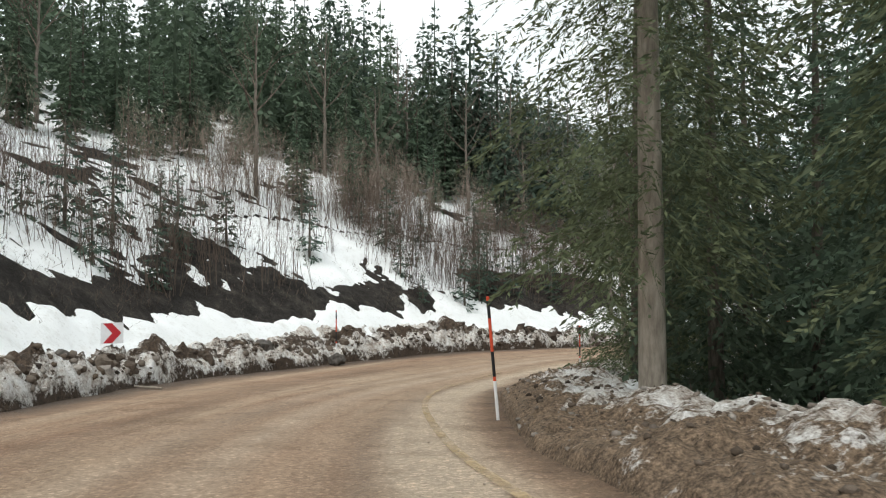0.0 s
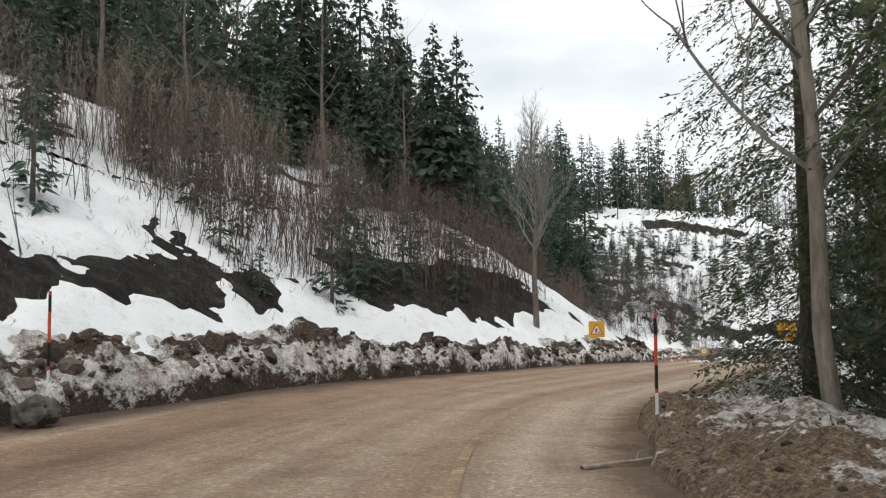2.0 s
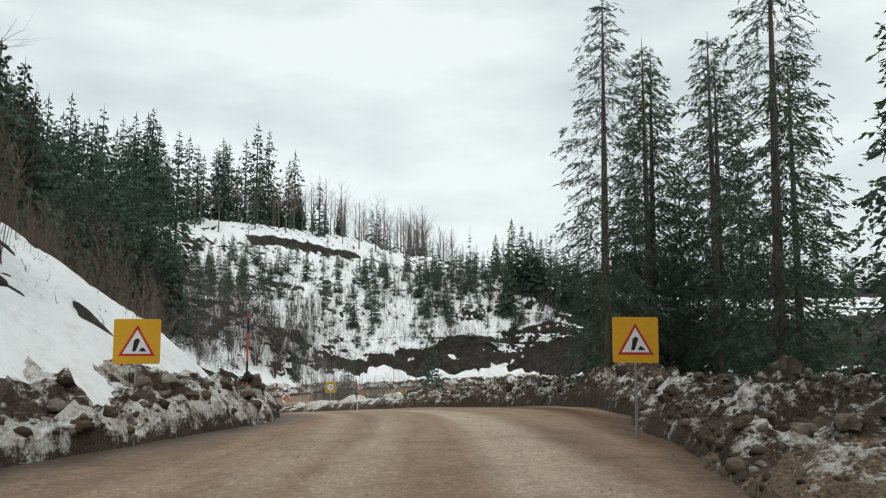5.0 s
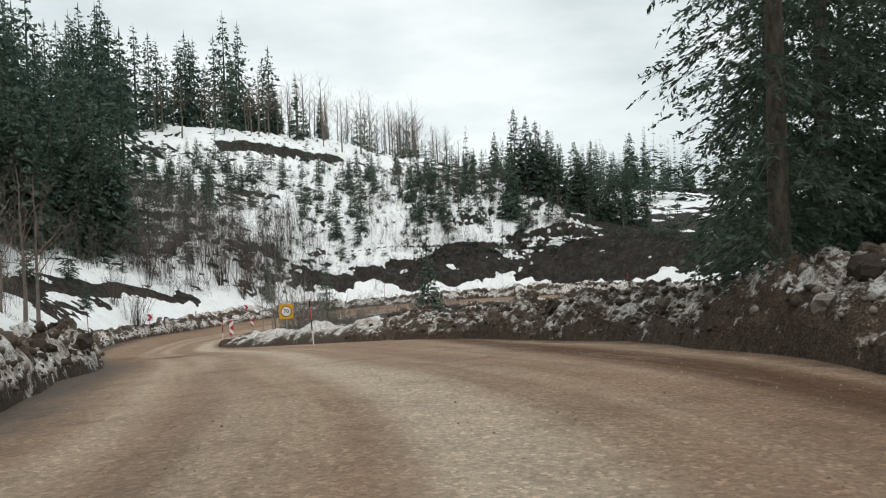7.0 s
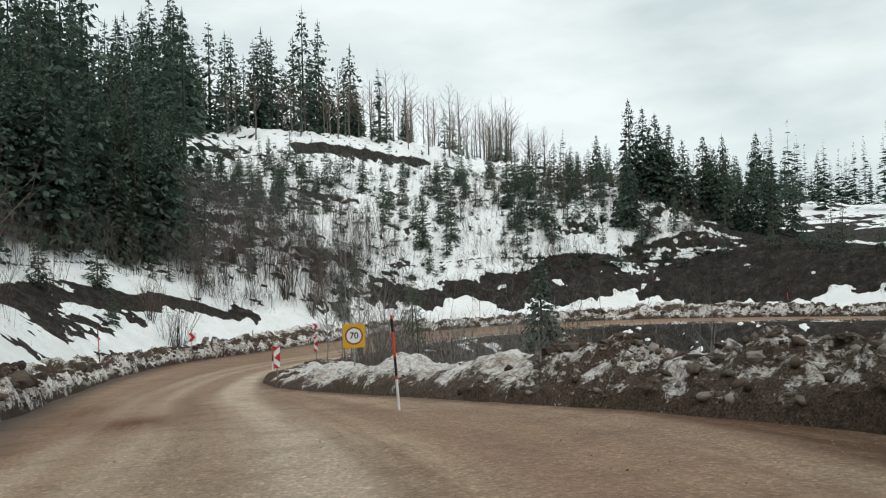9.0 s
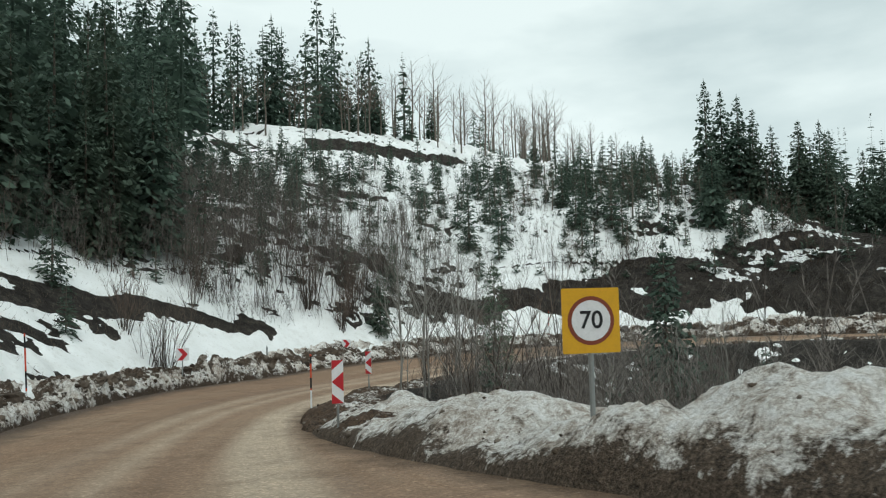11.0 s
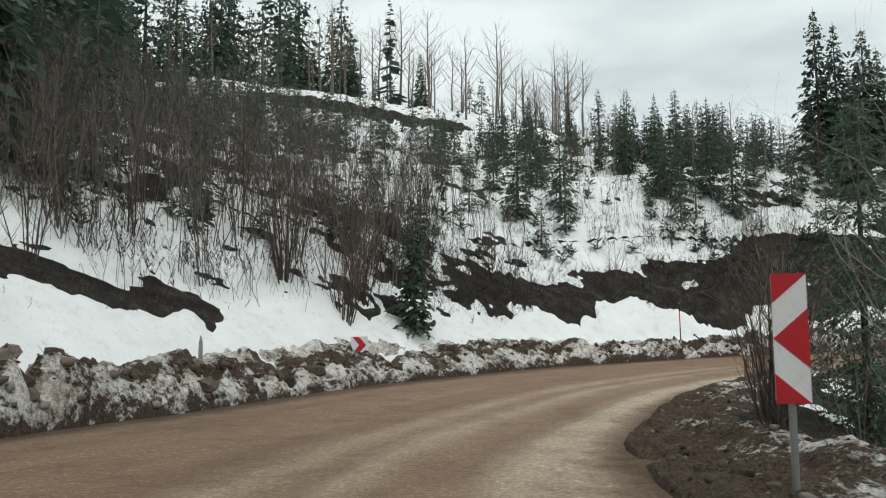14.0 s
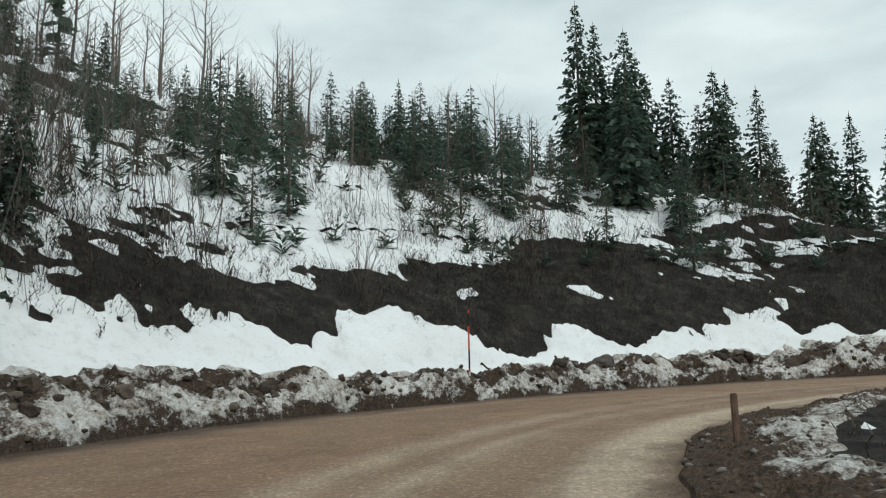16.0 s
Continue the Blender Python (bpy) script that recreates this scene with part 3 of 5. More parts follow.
ls = np.arange(4, 34, 0.5)
ld = np.interp(ls, [4, 13.7, 23, 34], [1.7, 1.05, 0.25, -0.3])
lx, ly, lz = spot(np.repeat(ls, 2), (ld[:, None] + np.array([-0.07, 0.07])).ravel())
tagged(link_mesh("road_marking", np.stack([lx, ly, lz + 0.03], 1), quads(2, len(ls)), mat_worn_line()), "worn yellow painted line showing through the dirt", "road marking", kind="structure")


# ---- ploughed banks along the road ----
BANKS = {}


def berm(name, s0, s1, sign, profile, rough, mat, label, seed, step=0.16, cols=30, blocky=0.7, smooth=False):
    """A ploughed ridge beyond the road's edge; profile(s) gives its width and height."""
    s = np.arange(s0, s1, step)
    u = np.linspace(0, 1, cols)
    width, height = profile(s)
    ss, uu = np.repeat(s, cols), np.tile(u, len(s))
    w, h = np.repeat(width, cols), np.repeat(height, cols)
    ends = np.clip(np.minimum(ss - s0, s1 - ss) / 2.0, 0, 1)
    edge = left_edge(ss) if sign < 0 else right_edge(ss)
    wob = 0.5 * (fbm(ss * 0.35, uu * 0, seed, 3) - 0.5)
    off = wob - 0.25 + uu * w
    d = edge + sign * off
    x, y, z = spot(ss, d)
    hump = np.sin(np.pi * np.clip(uu, 0, 1) ** 0.74)
    big = 0.10 + 1.7 * fbm(ss * 0.45, uu * 1.2, seed + 3, 3)
    top = h * hump * big
    top = top + rough * hump ** 0.5 * (0.75 * lumps(x * 0.65, y * 0.65, seed + 5) + 0.45 * lumps(x * 1.3, y * 1.3, seed + 4) + 0.28 * lumps(x * 2.6, y * 2.6, seed + 8) + 0.22 * lumps(x * 6, y * 6, seed + 9))
    top = top + blocky * hump ** 0.6 * (blocks(x * 1.1, y * 1.1, seed + 21) * 0.55 + blocks(x * 2.4, y * 2.4, seed + 22) * 0.3)
    top = top + 0.09 * (fbm(x * 7, y * 7, seed + 6, 3) - 0.5) * hump ** 0.5
    base = np.maximum(ground(x, y), z - 1.0)
    zz = np.where(uu < 0.5, z, base)
    k = np.clip((uu - 0.25) / 0.5, 0, 1)
    zz = z * (1 - k) + np.where(sign < 0, np.maximum(base - 0.25, z), base) * k
    v = np.stack([x, y, zz - 0.06 + top * ends], 1)
    BANKS[name] = v, uu
    return tagged(link_mesh(name, v, quads(cols, len(s)), mat, smooth=smooth, uv=np.stack([ss, uu], 1)), label, "snow bank", kind="structure")


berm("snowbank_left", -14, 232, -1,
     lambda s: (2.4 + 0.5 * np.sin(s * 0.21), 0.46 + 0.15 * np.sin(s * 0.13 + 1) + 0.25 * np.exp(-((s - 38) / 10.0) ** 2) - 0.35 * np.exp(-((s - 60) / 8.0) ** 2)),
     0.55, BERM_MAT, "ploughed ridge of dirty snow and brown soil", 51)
berm("snowbank_right", 2, 62, 1, lambda s: (3.2 + 0.6 * np.sin(s * 0.3), np.interp(s, [36, 46], [0.19, 0.03]) + 0.07 * np.sin(s * 0.4)), 0.42, LITTER_MAT,
     "low verge of leaf litter, soil and dirty snow", 61, blocky=0.14)
berm("spoil_bank", 58, 104, 1, lambda s: (4.6 + 0.8 * np.sin(s * 0.4), 0.22 + 0.4 * np.exp(-((s - 79) / 5.0) ** 2) + 0.15 * np.exp(-((s - 92) / 5.0) ** 2) + 0.12 * np.sin(s * 0.9)), 0.58, BANK_MAT,
     "heaped brown earth and dirty snow round a lay-by", 71)
berm("snow_mounds", 96, 124, 1, lambda s: (4.2 + 0.7 * np.sin(s * 0.5), 0.30 + 0.42 * np.exp(-((s - 105.5) / 3.6) ** 2) + 0.14 * np.sin(s * 1.1)), 0.42, mat_berm("grey_snow_heaps", (0.10, 0.075, 0.056), [(0.0, 0.1), (0.05, 0.3), (0.12, 0.5), (0.24, 0.74), (0.8, 0.78)], 1.1),
     "grey melting snow heaps beside the road", 81, blocky=0.12, smooth=True)
berm("verge_right", 118, 232, 1, lambda s: (2.3 + 0.3 * np.sin(s * 0.5), 0.14 + 0.06 * np.sin(s * 0.7) - 0.13 * np.clip((s - 136) / 10, 0, 1)), 0.28, VERGE_MAT,
     "brown earth verge with scraps of snow", 91, blocky=0.15)


# ---- trees ----
def tube(path, radii, sides=5):
    """Verts and faces of a tapered tube along a path."""
    path, n = np.asarray(path, float), len(path)
    a = np.arange(sides) * 2 * np.pi / sides
    v = []
    for k in range(n):
        t = path[min(k + 1, n - 1)] - path[max(k - 1, 0)]
        t = t / (np.linalg.norm(t) + 1e-9)
        ref = np.array([1.0, 0, 0]) if abs(t[0]) < 0.8 else np.array([0, 1.0, 0])
        p = np.cross(t, ref)
        p /= np.linalg.norm(p)
        q = np.cross(t, p)
        v.append(path[k] + radii[k] * (np.cos(a)[:, None] * p + np.sin(a)[:, None] * q))
    f = []
    for k in range(n - 1):
        for j in range(sides):
            jj = (j + 1) % sides
            f.append((k * sides + j, k * sides + jj, (k + 1) * sides + jj, (k + 1) * sides + j))
    return np.vstack(v), f


class Soup:
    """Collects verts and faces of many small pieces."""

    def __init__(self):
        self.v, self.f, self.n = [], [], 0

    def add(self, v, f):
        v = np.asarray(v)
        self.v.append(v)
        self.f.extend([tuple(int(i) + self.n for i in q) for q in f])
        self.n += len(v)

    def blades(self, base, tip, side):
        """Thin diamond blades from base to tip, side: half width vectors. All (n, 3)."""
        n = len(base)
        mid = base * 0.55 + tip * 0.45
        v = np.stack([base, mid + side, tip, mid - side], 1).reshape(-1, 3)
        f = (np.arange(n)[:, None] * 4 + np.arange(4)[None, :] + self.n).tolist()
        self.v.append(v)
        self.f.extend(tuple(q) for q in f)
        self.n += len(v)

    def verts(self):
        return np.vstack(self.v)


def conifer_meshes(height, radius, whorls, per, twigs, seed, bare=0.08, droop=0.35, shape=0.7, width=0.1, sprigs=0, low=0.8, layer=1.3, rings=9, reach=1.0):
    """Trunk and crown meshes of a spruce or fir; sprigs: small needle sprays on each twig."""
    g = np.random.RandomState(seed)
    lean = g.uniform(-0.012, 0.012, 2)
    zs = np.linspace(0, height, rings)
    r0 = 0.011 * height + 0.03
    path = np.stack([zs * lean[0], zs * lean[1], zs - 0.4 * (zs == 0)], 1)
    tv, tf = tube(path, r0 * (1 - zs / height) ** 0.8 + 0.012, 8 if rings > 5 else 4)
    soup = Soup()
    up = np.array([0, 0, 1.0])
    gap = height * (1 - bare) / whorls
    for w in range(whorls):
        u = min(max(bare + (1 - bare) * (w + g.uniform(-0.5, 0.5)) / whorls, bare), 0.985)
        env = radius * min((1 - u) ** shape, 1.0) * (0.86 + 0.28 * g.rand()) + 0.12
        if u < bare + 0.15:
            env *= low
        cnt = max(4, int(per * (0.6 + 0.4 * (1 - u)) + g.uniform(-1, 1)))
        az0 = g.uniform(0, 6.28)
        for b in range(cnt):
            az = az0 + b * 6.283 / cnt + g.uniform(-0.4, 0.4)
            ln = env * g.uniform(0.65, 1.1)
            dr = np.array([np.cos(az), np.sin(az), 0.0])
            pr = np.array([-dr[1], dr[0], 0.0])
            rise = 0.35 * u + 0.04 + g.uniform(-0.1, 0.1)
            dp = droop * (1.15 - u) * g.uniform(0.6, 1.4)
            z0 = u * height + g.uniform(-0.5, 0.5) * gap
            org = np.array([z0 * lean[0], z0 * lean[1], z0])
            n = max(4, int(twigs * (0.35 + 0.65 * ln / (radius + 0.1))))
            k = np.sort(g.uniform(0.10, 1.0, n))
            pos = org + dr * (ln * k)[:, None] + up * (ln * (rise * k - dp * k * k + 0.15 * dp * k ** 4))[:, None]
            sg = np.where(np.arange(n) % 2 == 0, 1.0, -1.0)
            tl = ln * (0.36 * (1 - k) + 0.16) * g.uniform(0.7, 1.25, n) + 0.06
            way = dr * 0.7 + pr * (sg * g.uniform(0.4, 1.0, n))[:, None] + up * g.uniform(-0.8, -0.05, n)[:, None]
            flat = np.cross(way, up)
            flat /= np.linalg.norm(flat, axis=1)[:, None]
            flat = flat + up * g.uniform(-layer, layer, n)[:, None]
            wd = width * (0.5 + 0.3 * min(ln, 2.5))
            if not sprigs:
                soup.blades(pos, pos + way * tl[:, None], flat * (wd * g.uniform(0.7, 1.3, n))[:, None])
            else:
                soup.blades(pos, pos + way * tl[:, None] - up * (0.18 * tl)[:, None], flat * 0.006)
                joint = np.vstack([org[None], pos])
                soup.blades(joint[:-1], joint[1:], np.tile(pr * 0.010 + up * 0.006, (n, 1)))
                for j in range(sprigs):
                    q = (j + g.uniform(0.2, 0.8, n)) / sprigs
                    p = pos + way * (tl * q)[:, None] - up * (0.18 * tl * q * q)[:, None]
                    side = flat * g.choice([-1.0, 1.0], n)[:, None]
                    wy = way * 0.65 + side * g.uniform(0.3, 0.75, n)[:, None] + up * g.uniform(-0.35, 0.15, n)[:, None]
                    sl = g.uniform(0.18, 0.40, n) * (1.1 - 0.4 * q) * reach
                    ax = np.cross(wy, g.normal(0, 1, (n, 3)))
                    ax /= np.linalg.norm(ax, axis=1)[:, None] + 1e-6
                    soup.blades(p, p + wy * sl[:, None], ax * (wd * g.uniform(0.35, 0.7, n))[:, None])
            soup.blades(org[None], pos[-1:], pr[None] * width * 0.35)
    top = np.array([[height * lean[0], height * lean[1], height]])
    soup.blades(top - up * 0.09 * height, top + up * 0.03 * height, np.array([[width * 0.6, 0, 0]]))
    return (tv, tf), (soup.verts(), soup.f)


def tree_thing(name, trunk, crown, bark, leaf, label, category, group=""):
    root = new(name)
    tagged(root, label, category, group)
    link_mesh("trunk", trunk[0], trunk[1], bark, root, smooth=True)
    link_mesh("crown", crown[0], crown[1], leaf, root)
    return root


def stand(kind, s, d, turn=0.0, size=1.0, sink=0.15):
    """The pose of a plant at run s and offset d, on the ground."""
    x, y, _ = spot(s, d)
    z = float(ground(x, y)[0])
    return Matrix.Translation((float(x), float(y), z - sink)) @ Matrix.Rotation(turn, 4, "Z")


def put(proto, m, size=1.0):
    ob = copy_thing(proto, m)
    ob.scale = (size, size, size)
    return ob


def branching(g, start, way, length, radius, depth, soup, sides, twig, spread=0.55, kids=3, up=0.12, thin=0.6):
    """A limb that bends and forks."""
    seg = 4 if depth > 1 else 3
    pts, p, w = [np.array(start, float)], np.array(start, float), np.array(way, float)
    for k in range(seg):
        w = w + g.normal(0, 0.10, 3) + np.array([0, 0, up])
        w /= np.linalg.norm(w)
        p = p + w * length / seg
        pts.append(p.copy())
    rad = radius * np.linspace(1, 0.55 if depth else 0.25, seg + 1)
    if radius > twig:
        soup.add(*tube(pts, rad, sides))
    else:
        for k in range(seg):
            a, b = pts[k], pts[k + 1]
            c = np.cross(b - a, [0.3, 0.5, 0.2])
            c = c / (np.linalg.norm(c) + 1e-9) * rad[k] * 1.2
            soup.add([a - c, a + c, b + c * 0.7, b - c * 0.7], [(0, 1, 2, 3)])
    if depth == 0:
        return
    for k in range(kids + (1 if depth > 2 else 0)):
        u = g.uniform(0.3, 1.0) if k else 1.0
        i = min(int(u * seg), seg - 1)
        f = u * seg - i
        q = pts[i] * (1 - f) + pts[i + 1] * f
        side = g.normal(0, 1, 3)
        side -= w * (side @ w)
        side /= np.linalg.norm(side) + 1e-9
        nw = w * (1 - spread * 0.5) + side * spread * g.uniform(0.6, 1.2)
        nw /= np.linalg.norm(nw)
        branching(g, q, nw, length * g.uniform(0.5, 0.8), radius * (1 - 0.45 * u) * thin, depth - 1, soup, max(3, sides - 1), twig, spread, kids, up, thin)


def bare_meshes(height, radius, seed, depth=4, kids=4, clear=0.35, spread=0.5, first=12, limb=0.32, steep=0.0):
    """Trunk and leafless crown of a broadleaf tree."""
    g = np.random.RandomState(seed)
    n = 9
    bend = np.cumsum(g.normal(0, 0.05 * height / n, (n, 2)), axis=0)
    zs = np.linspace(0, height * 0.92, n)
    path = np.column_stack([bend[:, 0] - bend[0, 0], bend[:, 1] - bend[0, 1], zs])
    path[0, 2] = -0.4
    rad = radius * (1 - zs / height) ** 0.9 + 0.01
    trunk = tube(path, rad, 7)
    soup = Soup()
    for k in range(first):
        u = clear + (0.97 - clear) * (k + g.rand()) / first
        i = min(int(u * (n - 1)), n - 2)
        f = u * (n - 1) - i
        q = path[i] * (1 - f) + path[i + 1] * f
        az = k * 2.4 + g.uniform(-0.4, 0.4)
        tilt = g.uniform(0.6, 1.1) + steep * g.uniform(0.4, 1.0)
        branching(g, q, (np.cos(az), np.sin(az), tilt), height * limb * (1.15 - u) * g.uniform(0.8, 1.2) + 0.3, radius * 0.42 * (1.1 - u) + 0.008, depth - 2, soup, 4, 0.012, spread, kids)
    return trunk, (soup.verts(), soup.f)


def clump_meshes(height, stems, seed, depth=2, kids=3, spread=0.35, fan=0.3, thick=0.026):
    """A many-stemmed leafless bush: stems, and their twigs."""
    g = np.random.RandomState(seed)
    soup, twigs = Soup(), Soup()
    for k in range(stems):
        az, out = g.uniform(0, 6.28), g.uniform(0.05, 1.0)
        base = np.array([np.cos(az) * 0.35 * out, np.sin(az) * 0.35 * out, -0.25])
        w = np.array([np.cos(az) * fan * out, np.sin(az) * fan * out, 1.0])
        h = height * g.uniform(0.6, 1.0)
        pts, p = [base], base
        for j in range(5):
            w = w + g.normal(0, 0.05, 3)
            w /= np.linalg.norm(w)
            p = p + w * h / 5
            pts.append(p)
        r = thick * g.uniform(0.6, 1.2)
        soup.add(*tube(pts, r * np.linspace(1, 0.25, 6), 4))
        for j in range(5):
            i = g.randint(1, 5)
            az2 = g.uniform(0, 6.28)
            branching(g, pts[i], (np.cos(az2) * 0.7, np.sin(az2) * 0.7, 1.0), h * g.uniform(0.18, 0.34), r * 0.35, depth - 1, twigs, 3, 0.05, spread, kids)
    return (soup.verts(), soup.f), (twigs.verts(), twigs.f)


rng = np.random.RandomState(5)

FOREST = "firs of the forest"
tall = [tree_thing("conifer_tree", *conifer_meshes(16 + 1.5 * k, 3.9 + 0.35 * (k % 3), 44, 8, 8, 100 + k, bare=0.03 + 0.03 * (k % 3), width=0.17, shape=0.76, droop=0.55, layer=1.6), BARK_MAT, FIR_MAT,
                   "tall dark green fir with drooping boughs on the slope", "conifer", FOREST) for k in range(4)]
fine = [tree_thing("conifer_tree", *conifer_meshes(18.5, 2.9, 46, 7, 10, 130, bare=0.08, droop=0.65, shape=0.52, width=0.046, sprigs=13, layer=0.9, reach=0.66), BARK_MAT, FIR_MAT,
                   "tall columnar dark fir with hanging boughs on heaped earth", "conifer", "firs by the lay-by")]
near = [tree_thing("conifer_tree", *conifer_meshes(16 + 2.5 * k, 3.3 + 0.4 * (k % 2), 36, 9, 19, 140 + k, bare=(0.13, 0.16, 0.03)[k], droop=0.6, shape=0.5, width=0.036, sprigs=9, layer=0.6, reach=0.62, low=0.8), BARK_MAT if k == 2 else PALE_BARK, NEAR_MAT,
                   "big olive-green fir with drooping boughs beside the road", "conifer", "firs beside the road") for k in range(3)]
green = [tree_thing("conifer_tree", *conifer_meshes(15 + 2.5 * k, 3.1 + 0.35 * k, 36, 8, 9, 160 + k, bare=0.06, width=0.15, shape=0.74, droop=0.5, layer=1.5), BARK_MAT, MID_MAT,
                   "mid-green fir at the edge of the hillside forest", "conifer", FOREST) for k in range(3)]
mid = [tree_thing("conifer_tree", *conifer_meshes(15 + 2.5 * k, 2.9 + 0.3 * k, 38, 9, 9, 150 + k, bare=0.04, width=0.10, shape=0.58, droop=0.6, sprigs=5, layer=0.8, reach=0.95), BARK_MAT, MID_MAT,
                  "dense green fir below the road's edge", "conifer", "firs beside the road") for k in range(2)]
young = [tree_thing("young_conifer", *conifer_meshes(3.2 + 0.9 * k, 0.95 + 0.15 * k, 14, 6, 8, 180 + k, bare=0.05, shape=0.85, width=0.065, layer=1.4), BARK_MAT, FIR_MAT,
                    "young dark green fir on a snowy slope", "conifer", "young firs on the slope") for k in range(3)]
small = [tree_thing("conifer_tree", *conifer_meshes(6.0 + k, 1.75 + 0.2 * k, 24, 7, 11, 190 + k, bare=0.03, shape=0.82, width=0.07, droop=0.45, layer=1.5), BARK_MAT, FIR_MAT,
                    "bushy dark green fir among scrub on the slope", "conifer", "small firs on the slope") for k in range(3)]
clump = [tree_thing("many_stemmed_tree", *clump_meshes(5.6 + 0.8 * k, 17, 270 + k, depth=2, kids=4, fan=0.34, thick=0.040), DARK_TWIG, TWIG_MAT,
                    "leafless tree with a sheaf of dark stems behind the snowbank", "bare tree", "many-stemmed trees") for k in range(2)]
bare = [tree_thing("bare_tree", *bare_meshes(10 + 2 * k, 0.13 + 0.02 * k, 220 + k, depth=4, kids=2, clear=0.4, first=13), PALE_MAT, TWIG_MAT,
                   "slender leafless grey tree among the firs", "bare tree", "leafless trees") for k in range(3)]
slim = [tree_thing("slender_tree", *bare_meshes(6.4 + 1.1 * k, 0.040, 280 + k, depth=5, kids=3, clear=0.2, first=12, limb=0.34, spread=0.6, steep=0.5), GREY_TWIG, GREY_TWIG,
                   "slender leafless grey tree at the rim of the gully", "bare tree", "slender bare trees") for k in range(2)]
bush = [tree_thing("bare_bush", *clump_meshes(4.5 + 0.7 * k, 9, 260 + k, fan=0.42, thick=0.020), DARK_TWIG, TWIG_MAT,
                   "leafless many-stemmed bush with dark stems on snow", "bush", "leafless bushes") for k in range(3)]
protos = tall + green + mid + small + clump + fine + near + young + bare + slim + bush
used = set()


def plant(kinds, s, d, size=1.0, turn=None, sink=0.15):
    ob = kinds[rng.randint(len(kinds))] if isinstance(kinds, list) else kinds
    m = stand(ob, s, d, rng.uniform(0, 6.28) if turn is None else turn, sink=sink)
    if ob not in used:
        used.add(ob)
        ob.matrix_basis = m
        ob.scale = (size, size, size)
        return ob
    return put(ob, m, size)


def lane_free(s, e):
    x, y, _ = spot(s, float(left_edge(s)) - e)
    return gap_way(x, y) > 1.5


def scatter(kinds, count, s_range, e_range, left=True, sizes=(0.8, 1.15), gap=1.5, keep=None):
    """Plants at random runs and distances beyond the road's edge."""
    done, tries = [], 0
    while len(done) < count and tries < count * 12:
        tries += 1
        s = rng.uniform(*s_range)
        e = e_range[0] + (e_range[1] - e_range[0]) * rng.rand() ** 0.85
        d = float(left_edge(s)) - e if left else float(right_edge(s)) + e
        x, y, _ = spot(s, d)
        if keep is not None and not keep(s, e):
            continue
        if any((x - a) ** 2 + (y - b) ** 2 < gap * gap for a, b in done):
            continue
        done.append((x, y))
        plant(kinds, s, d, rng.uniform(*sizes))


LAYBY = ((79.5, 9.2), (82, 13.2), (74.5, 12.5))
# firs close to the road, on the verge's outer side
for s, d, k, size in ((13.2, 4.8, 1, 1.0), (26, 6.0, 2, 0.9), (30.0, 7.0, 2, 0.95), (36.0, 7.6, 0, 0.95), (38.0, 5.6, 2, 0.9), (8, 8.0, 0, 1.05)):
    plant(near[k], s, d, size)
for s, d, k, size in ((33, 9.5, 1, 1.0), (12, 9.5, 0, 1.0), (18, 11.5, 1, 1.0), (25, 11, 0, 1.1), (46, 12, 1, 1.0), (38, 14, 0, 1.0)):
    plant(mid[k], s, d, size)
for s, d, k, size in ((79.5, 9.2, 1, 0.95), (74.5, 12.5, 0, 1.0), (82, 13.2, 0, 0.98), (70, 14, 1, 1.0), (64.5, 12.5, 0, 1.0), (60, 13.5, 1, 1.05), (78, 17.5, 1, 1.0), (87, 15.0, 0, 0.85), (56, 12, 0, 1.05),
                      (72, 20, 0, 1.0), (52, 16, 1, 1.05), (84, 20, 1, 0.9), (58, 20, 0, 1.1), (57, 8.6, 1, 1.05), (62.5, 9.4, 0, 0.95), (21, 7.8, 0, 0.95), (54, 9.5, 0, 0.85), (50, 10.5, 1, 0.9)):
    plant(fine if (s, d) in LAYBY else mid, s, d, size)

for s, d, k, size in ((44, 15, 1, 1.1), (36, 12, 1, 0.9), (49, 18, 2, 1.0), (33, 14, 2, 1.0), (22, 14, 0, 1.1), (40, 19, 1, 1.1), (58, 16.5, 2, 1.1)):
    plant(green[k], s, d, size)

for x, y, kind, size in ((42, 63.5, fine, 0.95), (44, 68, mid, 1.05), (46, 65.5, mid, 1.1), (48.5, 69, mid, 1.0)):
    s, d, _ = locate(x, y)
    plant(kind, float(s[0]), float(d[0]), size)

# the forest on the uphill side: the firs that can be told apart
scatter(green, 24, (-10, 23), (15.0, 26), sizes=(0.4, 1.0), gap=2.2)
scatter(green, 40, (23, 66), (14.0, 26), sizes=(0.28, 0.58), gap=2.0)
scatter(tall, 26, (64, 112), (13, 24), sizes=(0.5, 0.9), gap=2.2)
scatter(tall, 44, (104, 152), (9, 17), sizes=(0.55, 0.95), gap=1.8, keep=lambda s, e: e > np.interp(s, [104, 142, 152], [10.5, 12, 11]))
scatter(small, 30, (108, 157), (10.5, 22), sizes=(0.6, 1.2), gap=1.6, keep=lambda s, e: e > np.interp(s, [140, 154, 158], [12, 9.5, 20]))
scatter(tall, 44, (106, 159), (11, 26), sizes=(0.4, 0.85), gap=1.7, keep=lambda s, e: e > np.interp(s, [104, 140, 154, 160], [13, 13, 10.5, 20]))
scatter(tall, 14, (158, 188), (70, 84), sizes=(0.45, 0.75), gap=2.4)
scatter(bare, 40, (-10, 125), (12, 26), sizes=(0.8, 1.25), gap=3.0)
